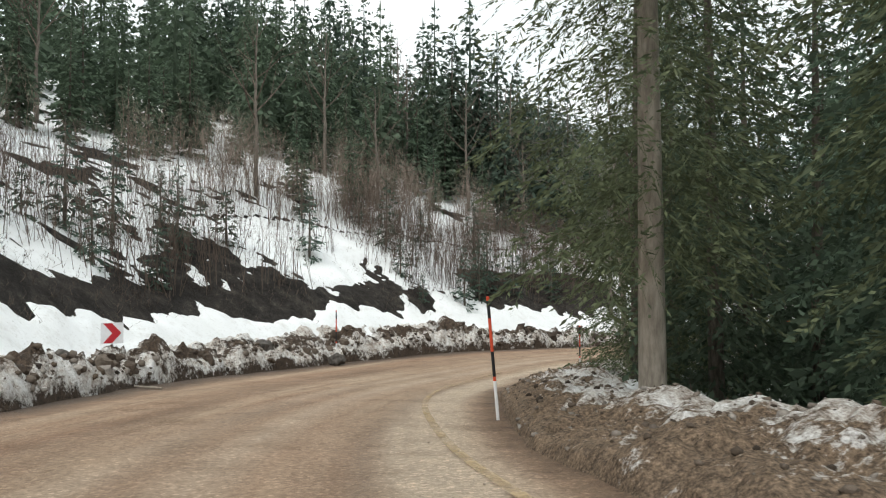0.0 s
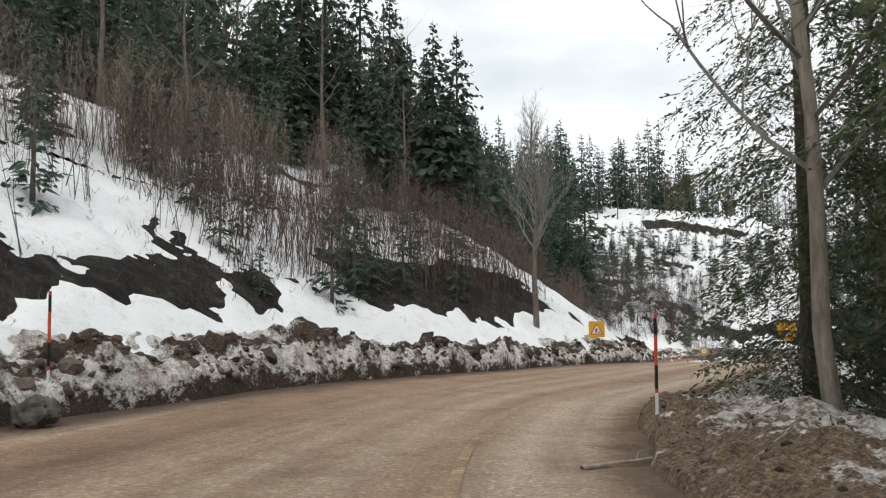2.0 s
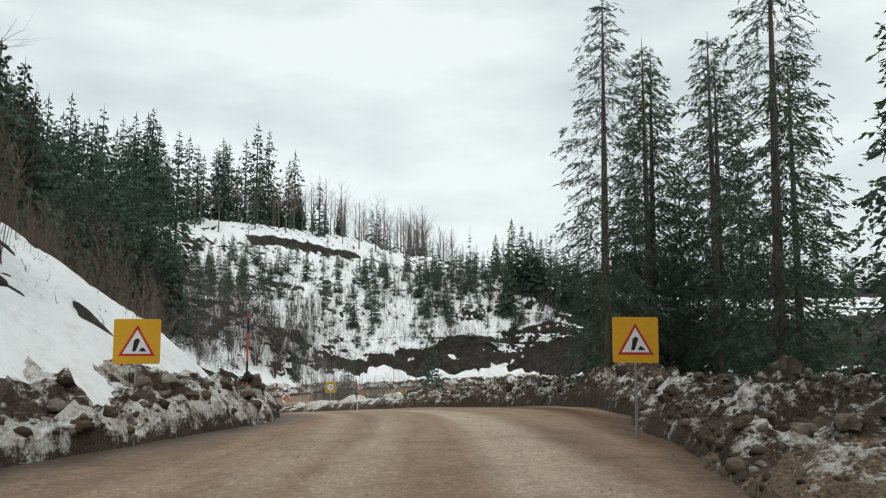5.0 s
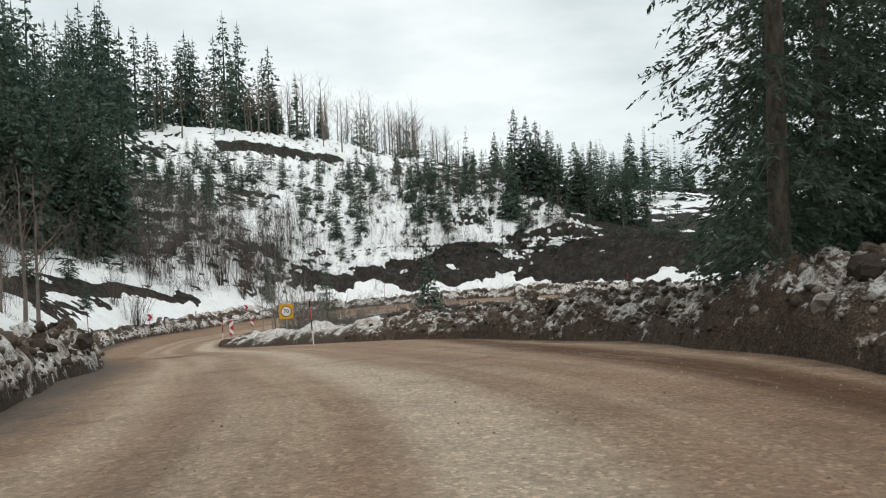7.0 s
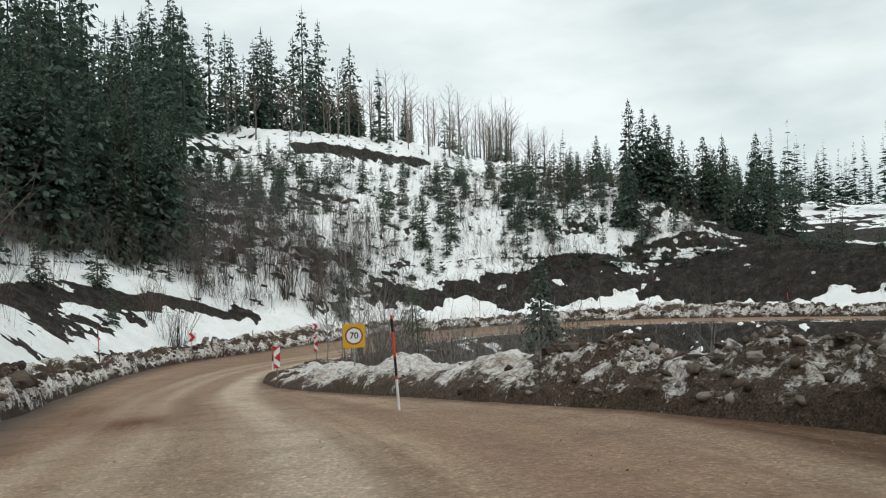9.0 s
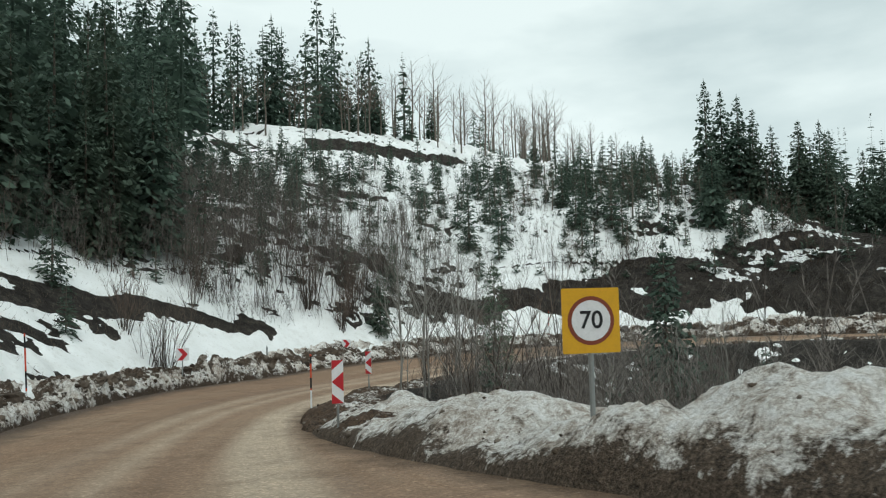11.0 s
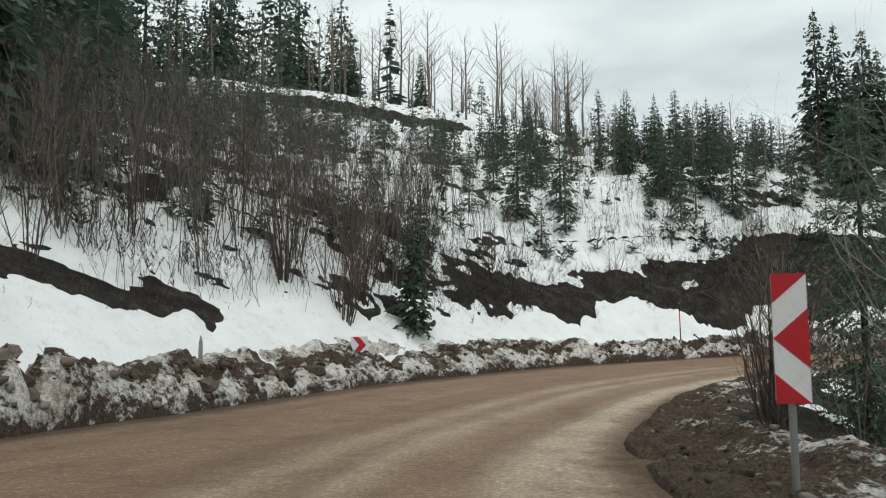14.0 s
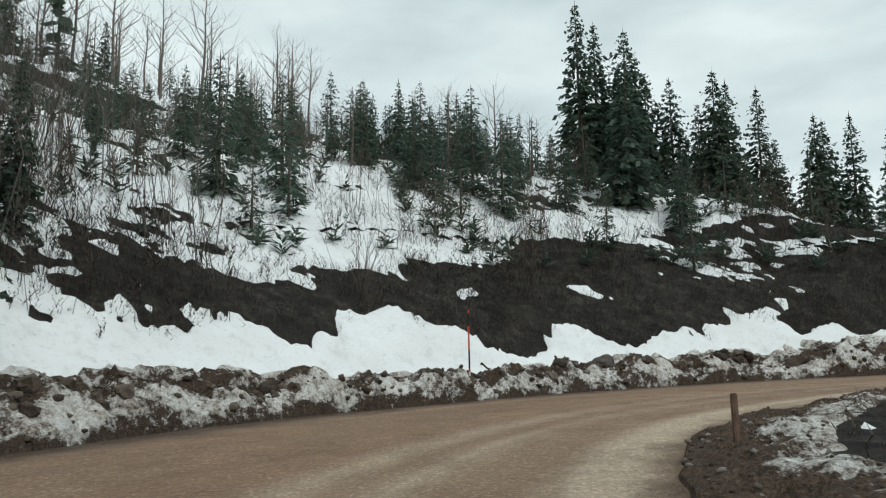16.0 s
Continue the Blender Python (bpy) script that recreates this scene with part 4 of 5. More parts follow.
scatter(bare, 90, (166, 180), (50, 84), sizes=(0.75, 1.1), gap=1.1, keep=lambda s, e: track_off(*spot(s, float(left_edge(s)) - e)[:2]) > 3)
scatter(bare, 26, (176, 190), (20, 42), sizes=(0.35, 0.6), gap=1.5)
# young firs on the opposite slope
scatter(young, 215, (146, 212), (8, 52), sizes=(0.4, 1.2), gap=1.3, keep=lambda s, e: lane_free(s, e) and e < np.interp(s, [178, 186, 200], [60, 24, 18]))
scatter(young, 40, (14, 62), (3.2, 13), sizes=(0.5, 1.1), gap=1.8)
scatter(small, 105, (158, 188), (14, 42), sizes=(0.45, 0.95), gap=1.6, keep=lambda s, e: lane_free(s, e) and e < np.interp(s, [178, 186], [50, 22]))
# the dark group above the far leg of the road
for x, y in ((119.5, 150.5), (121.5, 150), (121, 147.5), (123.5, 148), (122.5, 145.5), (125, 146), (124, 143.5), (127, 143), (123.5, 141), (126, 139.5), (128, 140), (124, 137), (126.5, 136), (124.5, 133.5), (128, 133), (125.5, 131), (126, 128.5), (113, 144)):
    s, d, _ = locate(x, y)
    plant(tall, float(s[0]), float(d[0]), rng.uniform(0.9, 1.1) * float(np.interp(y, [126, 133, 142, 150], [0.34, 0.48, 0.64, 0.70])))


def forest(name, count, s_range, e_range, sizes, label, seed, keep=None, mat=None, power=1.0):
    """Firs standing so close and far that nobody could count them."""
    g = np.random.RandomState(seed)
    kinds = []
    for k in range(3):
        (tv, tf), (cv, cf) = conifer_meshes(15 + 2 * k, 3.7 + 0.45 * k, 25, 6, 6, 800 + k, bare=0.06, width=0.165, shape=0.78, droop=0.6, rings=4, layer=1.5)
        kinds.append((np.vstack([cv, tv]), np.vstack([np.array(cf), np.array(tf) + len(cv)])))
    s = g.uniform(*s_range, count)
    e = e_range[0] + (e_range[1] - e_range[0]) * g.rand(count) ** power
    if keep is not None:
        ok = keep(s, e)
        s, e = s[ok], e[ok]
    x, y, _ = spot(s, left_edge(s) - e)
    z = ground(x, y)
    vs, fs, n = [], [], 0
    for k in range(len(x)):
        v, f = kinds[g.randint(3)]
        a, size = g.uniform(0, 6.28), g.uniform(*sizes)
        c, q = np.cos(a) * size, np.sin(a) * size
        vs.append(np.stack([v[:, 0] * c - v[:, 1] * q + x[k], v[:, 0] * q + v[:, 1] * c + y[k], v[:, 2] * size + z[k]], 1))
        fs.append(f + n)
        n += len(v)
    return tagged(link_mesh(name, np.vstack(vs), np.vstack(fs), mat or FIR_MAT), label, "woods", kind="stuff")


forest("fir_forest", 110, (-14, 30), (22, 70), (0.9, 1.4), "dense green fir forest climbing the hillside", 811, None, MID_MAT)
forest("fir_forest", 130, (24, 76), (21, 62), (0.55, 0.95), "green fir woods on the shoulder of the hill", 815, None, MID_MAT)
forest("fir_forest", 230, (140, 172), (50, 88), (0.9, 1.45), "fir woods along the ridge", 816, lambda s, e: e > np.interp(s, [146, 158, 164, 168, 172], [54, 58, 66, 74, 86]))
forest("fir_forest", 80, (70, 128), (20, 66), (0.85, 1.3), "dense dark fir forest above the road bend", 812)
forest("fir_forest", 230, (122, 174), (22, 104), (0.9, 1.45), "dense dark fir forest on the upper slope", 813, lambda s, e: e > np.interp(s, [122, 142, 150, 155, 160, 163, 166, 174], [24, 24, 24, 24, 26, 46, 63, 84]), None, 0.75)
forest("fir_forest", 70, (170, 190), (50, 120), (0.4, 0.7), "fir woods along the crest", 814, lambda s, e: e > np.interp(s, [170, 185, 200], [84, 60, 50]))
forest("fir_forest", 75, (158, 190), (34, 60), (0.18, 0.38), "small firs high on the snowy slope", 818, lambda s, e: (gap_way(*spot(s, left_edge(s) - e)[:2]) > 1.5) & (track_off(*spot(s, left_edge(s) - e)[:2]) < -4) & (e < np.interp(s, [178, 186, 200], [60, 24, 18])))
forest("fir_forest", 26, (176, 188), (26, 46), (0.22, 0.4), "firs on the brow of the slope", 819)
# bushes and bare trees in the gully and along the snow's foot
for s, d, size in ((143.2, -10.6, 1.2), (142.4, -11.2, 1.0), (149, -15, 1.1), (151, -17, 1.2), (154, -18, 1.2), (131, -14, 1.0), (137, -15.5, 1.2), (164, -16.5, 1.2), (170.5, -13.5, 1.0), (176, -14, 0.9), (156, -21, 1.2), (147, -19, 1.3)):
    plant(bush, s, d, size)
scatter(bush, 18, (106, 172), (4.4, 18), left=False, sizes=(0.6, 1.3), gap=1.6)
scatter(slim, 14, (106, 160), (4, 16), left=False, sizes=(0.6, 1.0), gap=2.0)
scatter(bush, 40, (40, 168), (8, 22), sizes=(0.7, 1.2), gap=2.0)
scatter(bare, 12, (40, 56), (4.2, 9), left=False, sizes=(0.8, 1.1), gap=1.6)
scatter(bare, 8, (16, 62), (3.5, 11), left=False, sizes=(0.7, 1.0), gap=3.0)
scatter(young, 12, (112, 190), (6, 20), left=False, sizes=(0.6, 1.3), gap=2.5)
for x, y, size in ((66.3, 149.6, 1.4), (69.4, 149.4, 1.25), (64.5, 151, 1.5), (62, 149, 1.3), (60.5, 152, 1.5)):
    s, d, _ = locate(x, y)
    plant(bush, float(s[0]), float(d[0]), size)
for x, y, size in ((70.3, 145.8, 0.3), (74.5, 151.0, 0.26)):
    s, d, _ = locate(x, y)
    plant(tall, float(s[0]), float(d[0]), size)
for x, y, k, size in ((75.7, 121.6, 1, 0.62), (65.0, 124.6, 0, 0.45)):
    s, d, _ = locate(x, y)
    plant(tall[k] if k else mid[k], float(s[0]), float(d[0]), size)
for s, d, size in ((139.3, -13.0, 0.36), (142.6, -17.3, 0.72), (129, -14, 0.6), (137.5, -17, 0.6)):
    plant(small, s, d, size)
for s, d in ((130, 4.8), (132, 5.6), (133.5, 7.0), (128.5, 6.6), (135, 5.6), (137, 7.5)):
    plant(slim, s, d, rng.uniform(0.75, 1.1))
for s, d in ((138.6, 4.2), (139.9, 4.9), (150, 4.8)):
    plant(slim, s, d, rng.uniform(0.45, 0.65))
for x, y, size in ((66.9, 146.0, 0.95), (68.4, 147.2, 0.9), (50.0, 134.4, 0.75), (48.6, 136.6, 0.7), (59.8, 123.6, 0.5), (62.2, 125.1, 0.52), (63.6, 122.6, 0.5), (64.8, 147.5, 0.9)):
    s, d, _ = locate(x, y)
    plant(clump, float(s[0]), float(d[0]), size)
for x, y, size in ((31.6, 101.0, 0.75), (33.2, 103.5, 0.8), (30.4, 98.0, 0.7), (34.6, 107.0, 0.75)):
    s, d, _ = locate(x, y)
    plant(bare, float(s[0]), float(d[0]), size)
big_tree = tree_thing("bare_tree", *bare_meshes(13.5, 0.17, 301, depth=6, kids=3, clear=0.36, first=40, limb=0.15, spread=0.42, steep=1.1), PALE_MAT, GREY_TWIG,
                      "tall leafless tree with a fine-twigged crown on a snowy bank", "bare tree")
big_tree.matrix_basis = stand(big_tree, 61.9, -8.7)
pale_tree = tree_thing("bare_tree", *bare_meshes(14.0, 0.14, 311, depth=6, kids=3, clear=0.26, first=20, limb=0.30, spread=0.55), PALE_BARK, GREY_TWIG,
                       "pale-barked leafless tree leaning over the road's edge", "bare tree")
pale_tree.matrix_basis = stand(pale_tree, 33.3, 5.1) @ Matrix.Rotation(radians(-4), 4, "Y")
for ob in protos:
    if ob not in used:
        plant(ob, rng.uniform(20, 100), -40.0)


def brush(name, count, s_range, e_range, heights, mat, label, seed, left=True, twigs=7, lean=0.12, bare=0.45, thick=0.6, clump=5, share=0.42, fine=0.011, bare_soil=False):
    """A thicket of thin leafless saplings, too many to count: bent stems in loose clumps, twigs above."""
    g = np.random.RandomState(seed)
    heads = max(1, count // clump)
    s = np.repeat(g.uniform(*s_range, heads), clump) + g.normal(0, 0.35, heads * clump)
    e = np.repeat(e_range[0] + (e_range[1] - e_range[0]) * g.rand(heads), clump) + g.normal(0, 0.35, heads * clump)
    d = left_edge(s) - e if left else right_edge(s) + e
    x, y, _ = spot(s, d)
    keep = fbm(x * 0.16, y * 0.16, seed, 3) > share
    if bare_soil:
        keep &= snow_depth(x, y) < 0.16
    tall_ = np.repeat(g.uniform(0.55, 1.0, heads), clump)[keep]
    x, y = x[keep], y[keep]
    n = len(x)
    h = heights[0] + (heights[1] - heights[0]) * tall_ * g.uniform(0.4, 1.0, n)
    base = np.stack([x, y, ground(x, y) - 0.1], 1)
    tilt = np.stack([g.normal(0, lean, n), g.normal(0, lean, n), np.ones(n)], 1)
    knee = base + (tilt + np.stack([g.normal(0, lean, n), g.normal(0, lean, n), 0 * h], 1)) * (h * 0.5)[:, None]
    tip = base + tilt * h[:, None]
    soup = Soup()
    az = g.uniform(0, 3.14, n)
    for turn in (0, 1.57):
        side = np.stack([np.cos(az + turn), np.sin(az + turn), np.zeros(n)], 1) * ((0.008 + 0.0045 * h) * thick * g.uniform(0.5, 1.2, n))[:, None]
        v = np.stack([base - side, base + side, knee + side * 0.65, knee - side * 0.65, tip + side * 0.15, tip - side * 0.15], 1).reshape(-1, 3)
        i = (np.arange(n) * 6 + soup.n)[:, None]
        soup.v.append(v)
        soup.f.extend(tuple(q) for q in np.vstack([i + [0, 1, 2, 3], i + [3, 2, 4, 5]]).tolist())
        soup.n += len(v)
    for k in range(twigs):
        u = bare + (1 - bare) * g.rand(n)
        p = np.where((u < 0.5)[:, None], base + (knee - base) * (2 * u)[:, None], knee + (tip - knee) * (2 * u - 1)[:, None])
        a = g.uniform(0, 6.28, n)
        ln = h * g.uniform(0.10, 0.32, n) * (1.2 - 0.75 * u)
        q = p + np.stack([np.cos(a) * 0.75, np.sin(a) * 0.75, g.uniform(0.3, 1.1, n)], 1) * ln[:, None]
        sd = np.stack([-np.sin(a), np.cos(a), np.zeros(n)], 1) * fine
        soup.blades(p, q, sd)
    return tagged(link_mesh(name, soup.verts(), soup.f, mat), label, "brush", kind="stuff")


brush("sapling_thicket", 4600, (-8, 68), (4.6, 14), (1.4, 4.4), TWIG_MAT, "thin leafless saplings standing in snow", 401, twigs=16, fine=0.007, thick=0.8, clump=3, share=0.34)
brush("brown_brush", 3600, (-12, 72), (11, 21), (2.8, 6.0), LIGHT_TWIG, "dense brown leafless brush below the forest", 402, twigs=28, bare=0.3, clump=4, fine=0.009)
brush("sapling_thicket", 780, (150, 168), (4.5, 22), (3.4, 7.2), HAZE_TWIG, "tall thin leafless saplings on the snowy slope", 403, twigs=60, bare=0.46, clump=2, fine=0.006, share=0.30, thick=0.8, lean=0.11)
brush("sapling_thicket", 900, (166, 188), (9, 34), (1.8, 4.6), TWIG_MAT, "thin leafless saplings among the young firs", 423, twigs=22, bare=0.4, clump=6, fine=0.010)
brush("brown_brush", 1500, (112, 162), (9.5, 26), (2.8, 6.0), HAZE_TWIG, "brown leafless brush above the snow", 404, twigs=40, bare=0.3, clump=2, fine=0.008, share=0.3)
brush("sapling_thicket", 3000, (162, 190), (9, 52), (0.7, 2.8), DARK_TWIG, "leafless scrub among young firs", 405, twigs=12, clump=6, bare=0.2, fine=0.012)
brush("gully_scrub", 2300, (104, 176), (3.4, 20), (0.8, 4.6), HAZE_TWIG, "grey leafless scrub in the gully", 406, left=False, twigs=26, clump=3, lean=0.24, bare=0.2, fine=0.007, share=0.3)
brush("verge_scrub", 1200, (40, 100), (6, 22), (0.8, 2.6), DARK_TWIG, "leafless scrub under the firs", 407, left=False, twigs=8)
brush("bank_scrub", 1800, (60, 130), (4, 16), (1.4, 4.2), TWIG_MAT, "leafless scrub on the bank", 408, twigs=12)
brush("dead_grass", 9000, (-6, 200), (2.2, 11), (0.15, 0.6), TWIG_MAT, "dead stalks and litter on bare soil", 409, twigs=5, bare=0.0, lean=0.5, thick=1.2, clump=6, share=0.2, fine=0.009, bare_soil=True)
brush("dead_grass", 3500, (2, 180), (1.0, 9), (0.12, 0.5), TWIG_MAT, "dead stalks and litter on the verge", 410, left=False, twigs=4, bare=0.0, lean=0.5, thick=1.6, clump=6)


def seedlings(name, count, s_range, e_range, label, seed):
    """Low dark evergreen seedlings and shrubs dotting the snow."""
    g = np.random.RandomState(seed)
    s = g.uniform(*s_range, count)
    e = e_range[0] + (e_range[1] - e_range[0]) * g.rand(count)
    x, y, _ = spot(s, left_edge(s) - e)
    z = ground(x, y)
    soup = Soup()
    for k in range(34):
        h = g.uniform(0.3, 1.3, count)
        a, r = g.uniform(0, 6.28, count), g.uniform(0.2, 0.75, count)
        p = np.stack([x, y, z + h * g.uniform(0.1, 0.8, count)], 1)
        q = p + np.stack([np.cos(a) * r, np.sin(a) * r, g.uniform(-0.1, 0.45, count)], 1)
        soup.blades(p, q, np.stack([-np.sin(a), np.cos(a), g.uniform(-0.8, 0.8, count)], 1) * 0.06)
    return tagged(link_mesh(name, soup.verts(), soup.f, FIR_MAT), label, "shrub", kind="stuff")


seedlings("evergreen_scrub", 620, (152, 188), (8, 56), "low dark evergreen shrubs dotting the snow", 421)
brush("dead_scrub", 900, (4, 64), (3.5, 13), (0.3, 1.1), DARK_TWIG, "dark tangled shrubs dotting the snowy slope", 424, twigs=24, bare=0.0, lean=0.4, fine=0.010, share=0.42)
brush("bank_scrub", 5200, (161, 205), (2.6, 14), (0.2, 0.9), DARK_TWIG, "dark dead scrub on the bare bank", 411, twigs=12, bare=0.0, lean=0.4, fine=0.010, share=0.2, bare_soil=True)
brush("bank_scrub", 1200, (44, 66), (4.5, 13), (0.3, 1.5), DARK_TWIG, "dark dead scrub on the bare bank", 412, twigs=9, bare=0.1, lean=0.3)
brush("sapling_thicket", 1000, (150, 167), (4.0, 12), (0.8, 3.0), DARK_TWIG, "thin leafless saplings standing in snow", 413, twigs=14, bare=0.5, clump=6, lean=0.18, fine=0.018)
brush("dead_scrub", 2200, (162, 205), (2.6, 16), (0.3, 1.2), DARK_TWIG, "tangled dark dead scrub along the bare bank", 414, twigs=24, bare=0.0, lean=0.4, fine=0.014, share=0.30, bare_soil=True)
brush("dead_scrub", 500, (44, 66), (4.5, 13), (0.35, 1.3), DARK_TWIG, "tangled dark dead scrub on the cut bank", 415, twigs=22, bare=0.0, lean=0.4, fine=0.012, share=0.30, bare_soil=True)
brush("dead_scrub", 1500, (158, 188), (7, 34), (0.4, 1.2), DARK_TWIG, "dark tangled shrubs dotting the snowy slope", 416, twigs=26, bare=0.0, lean=0.35, fine=0.013, share=0.44)


# ---- far woods on the skyline ----
def far_wood(name, count, area, seed, label):
    g = np.random.RandomState(seed)
    soup = Soup()
    x, y = g.uniform(area[0], area[1], count), g.uniform(area[2], area[3], count)
    s, d, _ = locate(x, y)
    ok = (np.maximum(left_edge(s) - d, d - right_edge(s)) > 60)
    x, y = x[ok], y[ok]
    z = ground(x, y)
    for k in range(len(x)):
        h, r = g.uniform(8, 16), g.uniform(1.6, 2.6)
        m = 60
        u = g.rand(m) ** 0.8
        az = g.uniform(0, 6.28, m)
        rr = r * (1 - u) ** 0.9 + 0.1
        c = np.array([x[k], y[k], z[k]])
        p = c + np.stack([0 * u, 0 * u, h * (0.08 + 0.92 * u)], 1)
        q = p + np.stack([np.cos(az) * rr, np.sin(az) * rr, -0.35 * rr + 0.15], 1)
        soup.blades(p, q, np.stack([-np.sin(az), np.cos(az), 0 * az], 1) * (0.36 * rr + 0.12)[:, None])
        soup.add([c + [0.15, 0, -0.3], c + [-0.15, 0, -0.3], c + [0, 0, h]], [(0, 1, 2)])
    return tagged(link_mesh(name, soup.verts(), soup.f, FIR_MAT), label, "woods", kind="stuff")


far_wood("far_woods", 260, (-70, 330, 130, 340), 501, "dark fir woods along the ridge")
far_wood("far_woods", 260, (150, 420, 20, 230), 502, "distant dark fir woods on a hill")


# ---- signs and poles ----
def box(bm, cx, cy, cz, sx, sy, sz, bev=0.0):
    r = bmesh.ops.create_cube(bm, size=1.0, matrix=Matrix.Translation((cx, cy, cz)) @ Matrix.Diagonal((sx, sy, sz, 1)))
    if bev:
        bmesh.ops.bevel(bm, geom=list({e for v in r["verts"] for e in v.link_edges}), offset=bev, segments=2, affect="EDGES")


def rod(bm, x, y, z0, z1, r, sides=12, r2=None):
    bmesh.ops.create_cone(bm, cap_ends=True, segments=sides, radius1=r, radius2=r if r2 is None else r2, depth=z1 - z0, matrix=Matrix.Translation((x, y, (z0 + z1) / 2)))


def slab(points, y0, y1):
    """A flat plate: outline points (x, z), from depth y0 to y1."""
    bm = bmesh.new()
    a = [bm.verts.new((x, y0, z)) for x, z in points]
    b = [bm.verts.new((x, y1, z)) for x, z in points]
    bm.faces.new(a)
    bm.faces.new(b[::-1])
    for k in range(len(points)):
        j = (k + 1) % len(points)
        bm.faces.new((a[k], b[k], b[j], a[j]))
    bmesh.ops.recalc_face_normals(bm, faces=bm.faces)
    return bm


def rounded(cx, cz, w, h, r, n=4):
    out = []
    for qx, qz, a0 in ((1, 1, 0), (-1, 1, 90), (-1, -1, 180), (1, -1, 270)):
        for k in range(n + 1):
            a = radians(a0 + 90 * k / n)
            out.append((cx + qx * (w / 2 - r) + r * math.cos(a), cz + qz * (h / 2 - r) + r * math.sin(a)))
    return out


def circle(cx, cz, r, n=40):
    return [(cx + r * math.cos(2 * math.pi * k / n), cz + r * math.sin(2 * math.pi * k / n)) for k in range(n)]


def facing(x, y, z, to_x, to_y, lean=0.0, roll=0.0):
    """A pose at x, y, z whose front (-y) looks towards a plan point."""
    return pose(x, y, z, lean, roll, math.degrees(math.atan2(to_x - x, -(to_y - y))))


def post(root, top, r=0.03):
    bm = bmesh.new()
    rod(bm, 0, 0.04, -0.3, top, r)
    part("post", bm, STEEL, root, "galvanised round post")


def warning_sign(m, centre, label):
    root = new("warning_sign")
    post(root, centre + 0.40)
    w = 0.90
    plate = part("plate", slab(rounded(0, centre, w, w, 0.04), 0, 0.006), YELLOW, root, "yellow square plate")
    tri = [(-0.35, centre - 0.29), (0.35, centre - 0.29), (0, centre + 0.33)]
    part("border", slab(tri, -0.004, 0), RED, plate, "dark red triangle")
    k = 0.78
    inner = [(x * k, (z - centre + 0.085) * k + centre - 0.085) for x, z in tri]
    part("field", slab(inner, -0.008, -0.004), WHITE, plate, "pale triangle")
    part("symbol", slab([(-0.09, centre - 0.20), (-0.02, centre - 0.20), (0.03, centre - 0.05), (0.06, centre + 0.02), (0.01, centre + 0.07), (-0.06, centre + 0.02), (-0.07, centre - 0.1)], -0.012, -0.008), BLACK, plate, "black pictogram shape")
    part("symbol", slab([(0.04, centre - 0.20), (0.19, centre - 0.20), (0.13, centre - 0.13), (0.09, centre - 0.12)], -0.012, -0.008), BLACK, plate, "black heap shape")
    root.matrix_basis = m
    return tagged(root, label, "road sign", "roadworks signs")


def speed_sign(m, centre):
    root = new("speed_limit_sign")
    post(root, centre + 0.4, 0.035)
    plate = part("plate", slab(rounded(0, centre, 0.78, 0.84, 0.02), 0, 0.006), YELLOW, root, "yellow rectangular plate")
    part("ring", slab(circle(0, centre, 0.315), -0.004, 0), mat_paint("brown_red_ring", (0.21, 0.055, 0.032), 0.5, 0.3), plate, "brownish red ring")
    part("disc", slab(circle(0, centre, 0.262), -0.008, -0.004), WHITE, plate, "white disc")
    cu = bpy.data.curves.new("digits", "FONT")
    cu.body, cu.size, cu.align_x, cu.align_y, cu.extrude, cu.offset = "70", 0.32, "CENTER", "CENTER", 0.003, 0.004
    tmp = new("digits", cu)
    bpy.context.view_layer.update()
    me = bpy.data.meshes.new_from_object(tmp.evaluated_get(bpy.context.evaluated_depsgraph_get()))
    bpy.data.objects.remove(tmp)
    me.materials.clear()
    me.materials.append(BLACK)
    ob = new("digits", me)
    ob.parent = plate
    ob.matrix_basis = pose(0, -0.012, centre, 90, 0, 0)
    ob["label"] = "black number 70"
    root.matrix_basis = m
    return tagged(root, "yellow speed limit sign reading 70 on a steel post", "road sign")


def hazard_panel(m, foot, label):
    root = new("hazard_marker")
    post(root, foot + 0.85, 0.028)
    w, h = 0.13, 0.96
    z = lambda u: foot + u * h
    plate = part("plate", slab(rounded(0, foot + h / 2, 2 * w, h, 0.015), 0, 0.006), WHITE, root, "white upright plate")
    for pts in ([(-w, z(1)), (w, z(1)), (-w, z(0.77))], [(w, z(0.73)), (w, z(0.27)), (-w, z(0.50))], [(-w, z(0.23)), (w, z(0.0)), (-w, z(0.0))]):
        part("stripe", slab(pts, -0.004, 0), RED, plate, "red stripe")
    root.matrix_basis = m
    return tagged(root, label, "road sign", "striped markers")


def chevron_sign(m, centre, label):
    root = new("chevron_sign")
    post(root, centre + 0.2)
    a = 0.33
    plate = part("plate", slab(rounded(0, centre, 2 * a, 2 * a, 0.02), 0, 0.006), WHITE, root, "white square plate")
    part("chevron", slab([(-0.26, centre + a - 0.02), (0.0, centre + a - 0.02), (0.27, centre), (0.0, centre - a + 0.02), (-0.26, centre - a + 0.02), (0.0, centre)], -0.004, 0), RED, plate, "red arrow shape")
    root.matrix_basis = m
    return tagged(root, label, "road sign", "chevron signs")


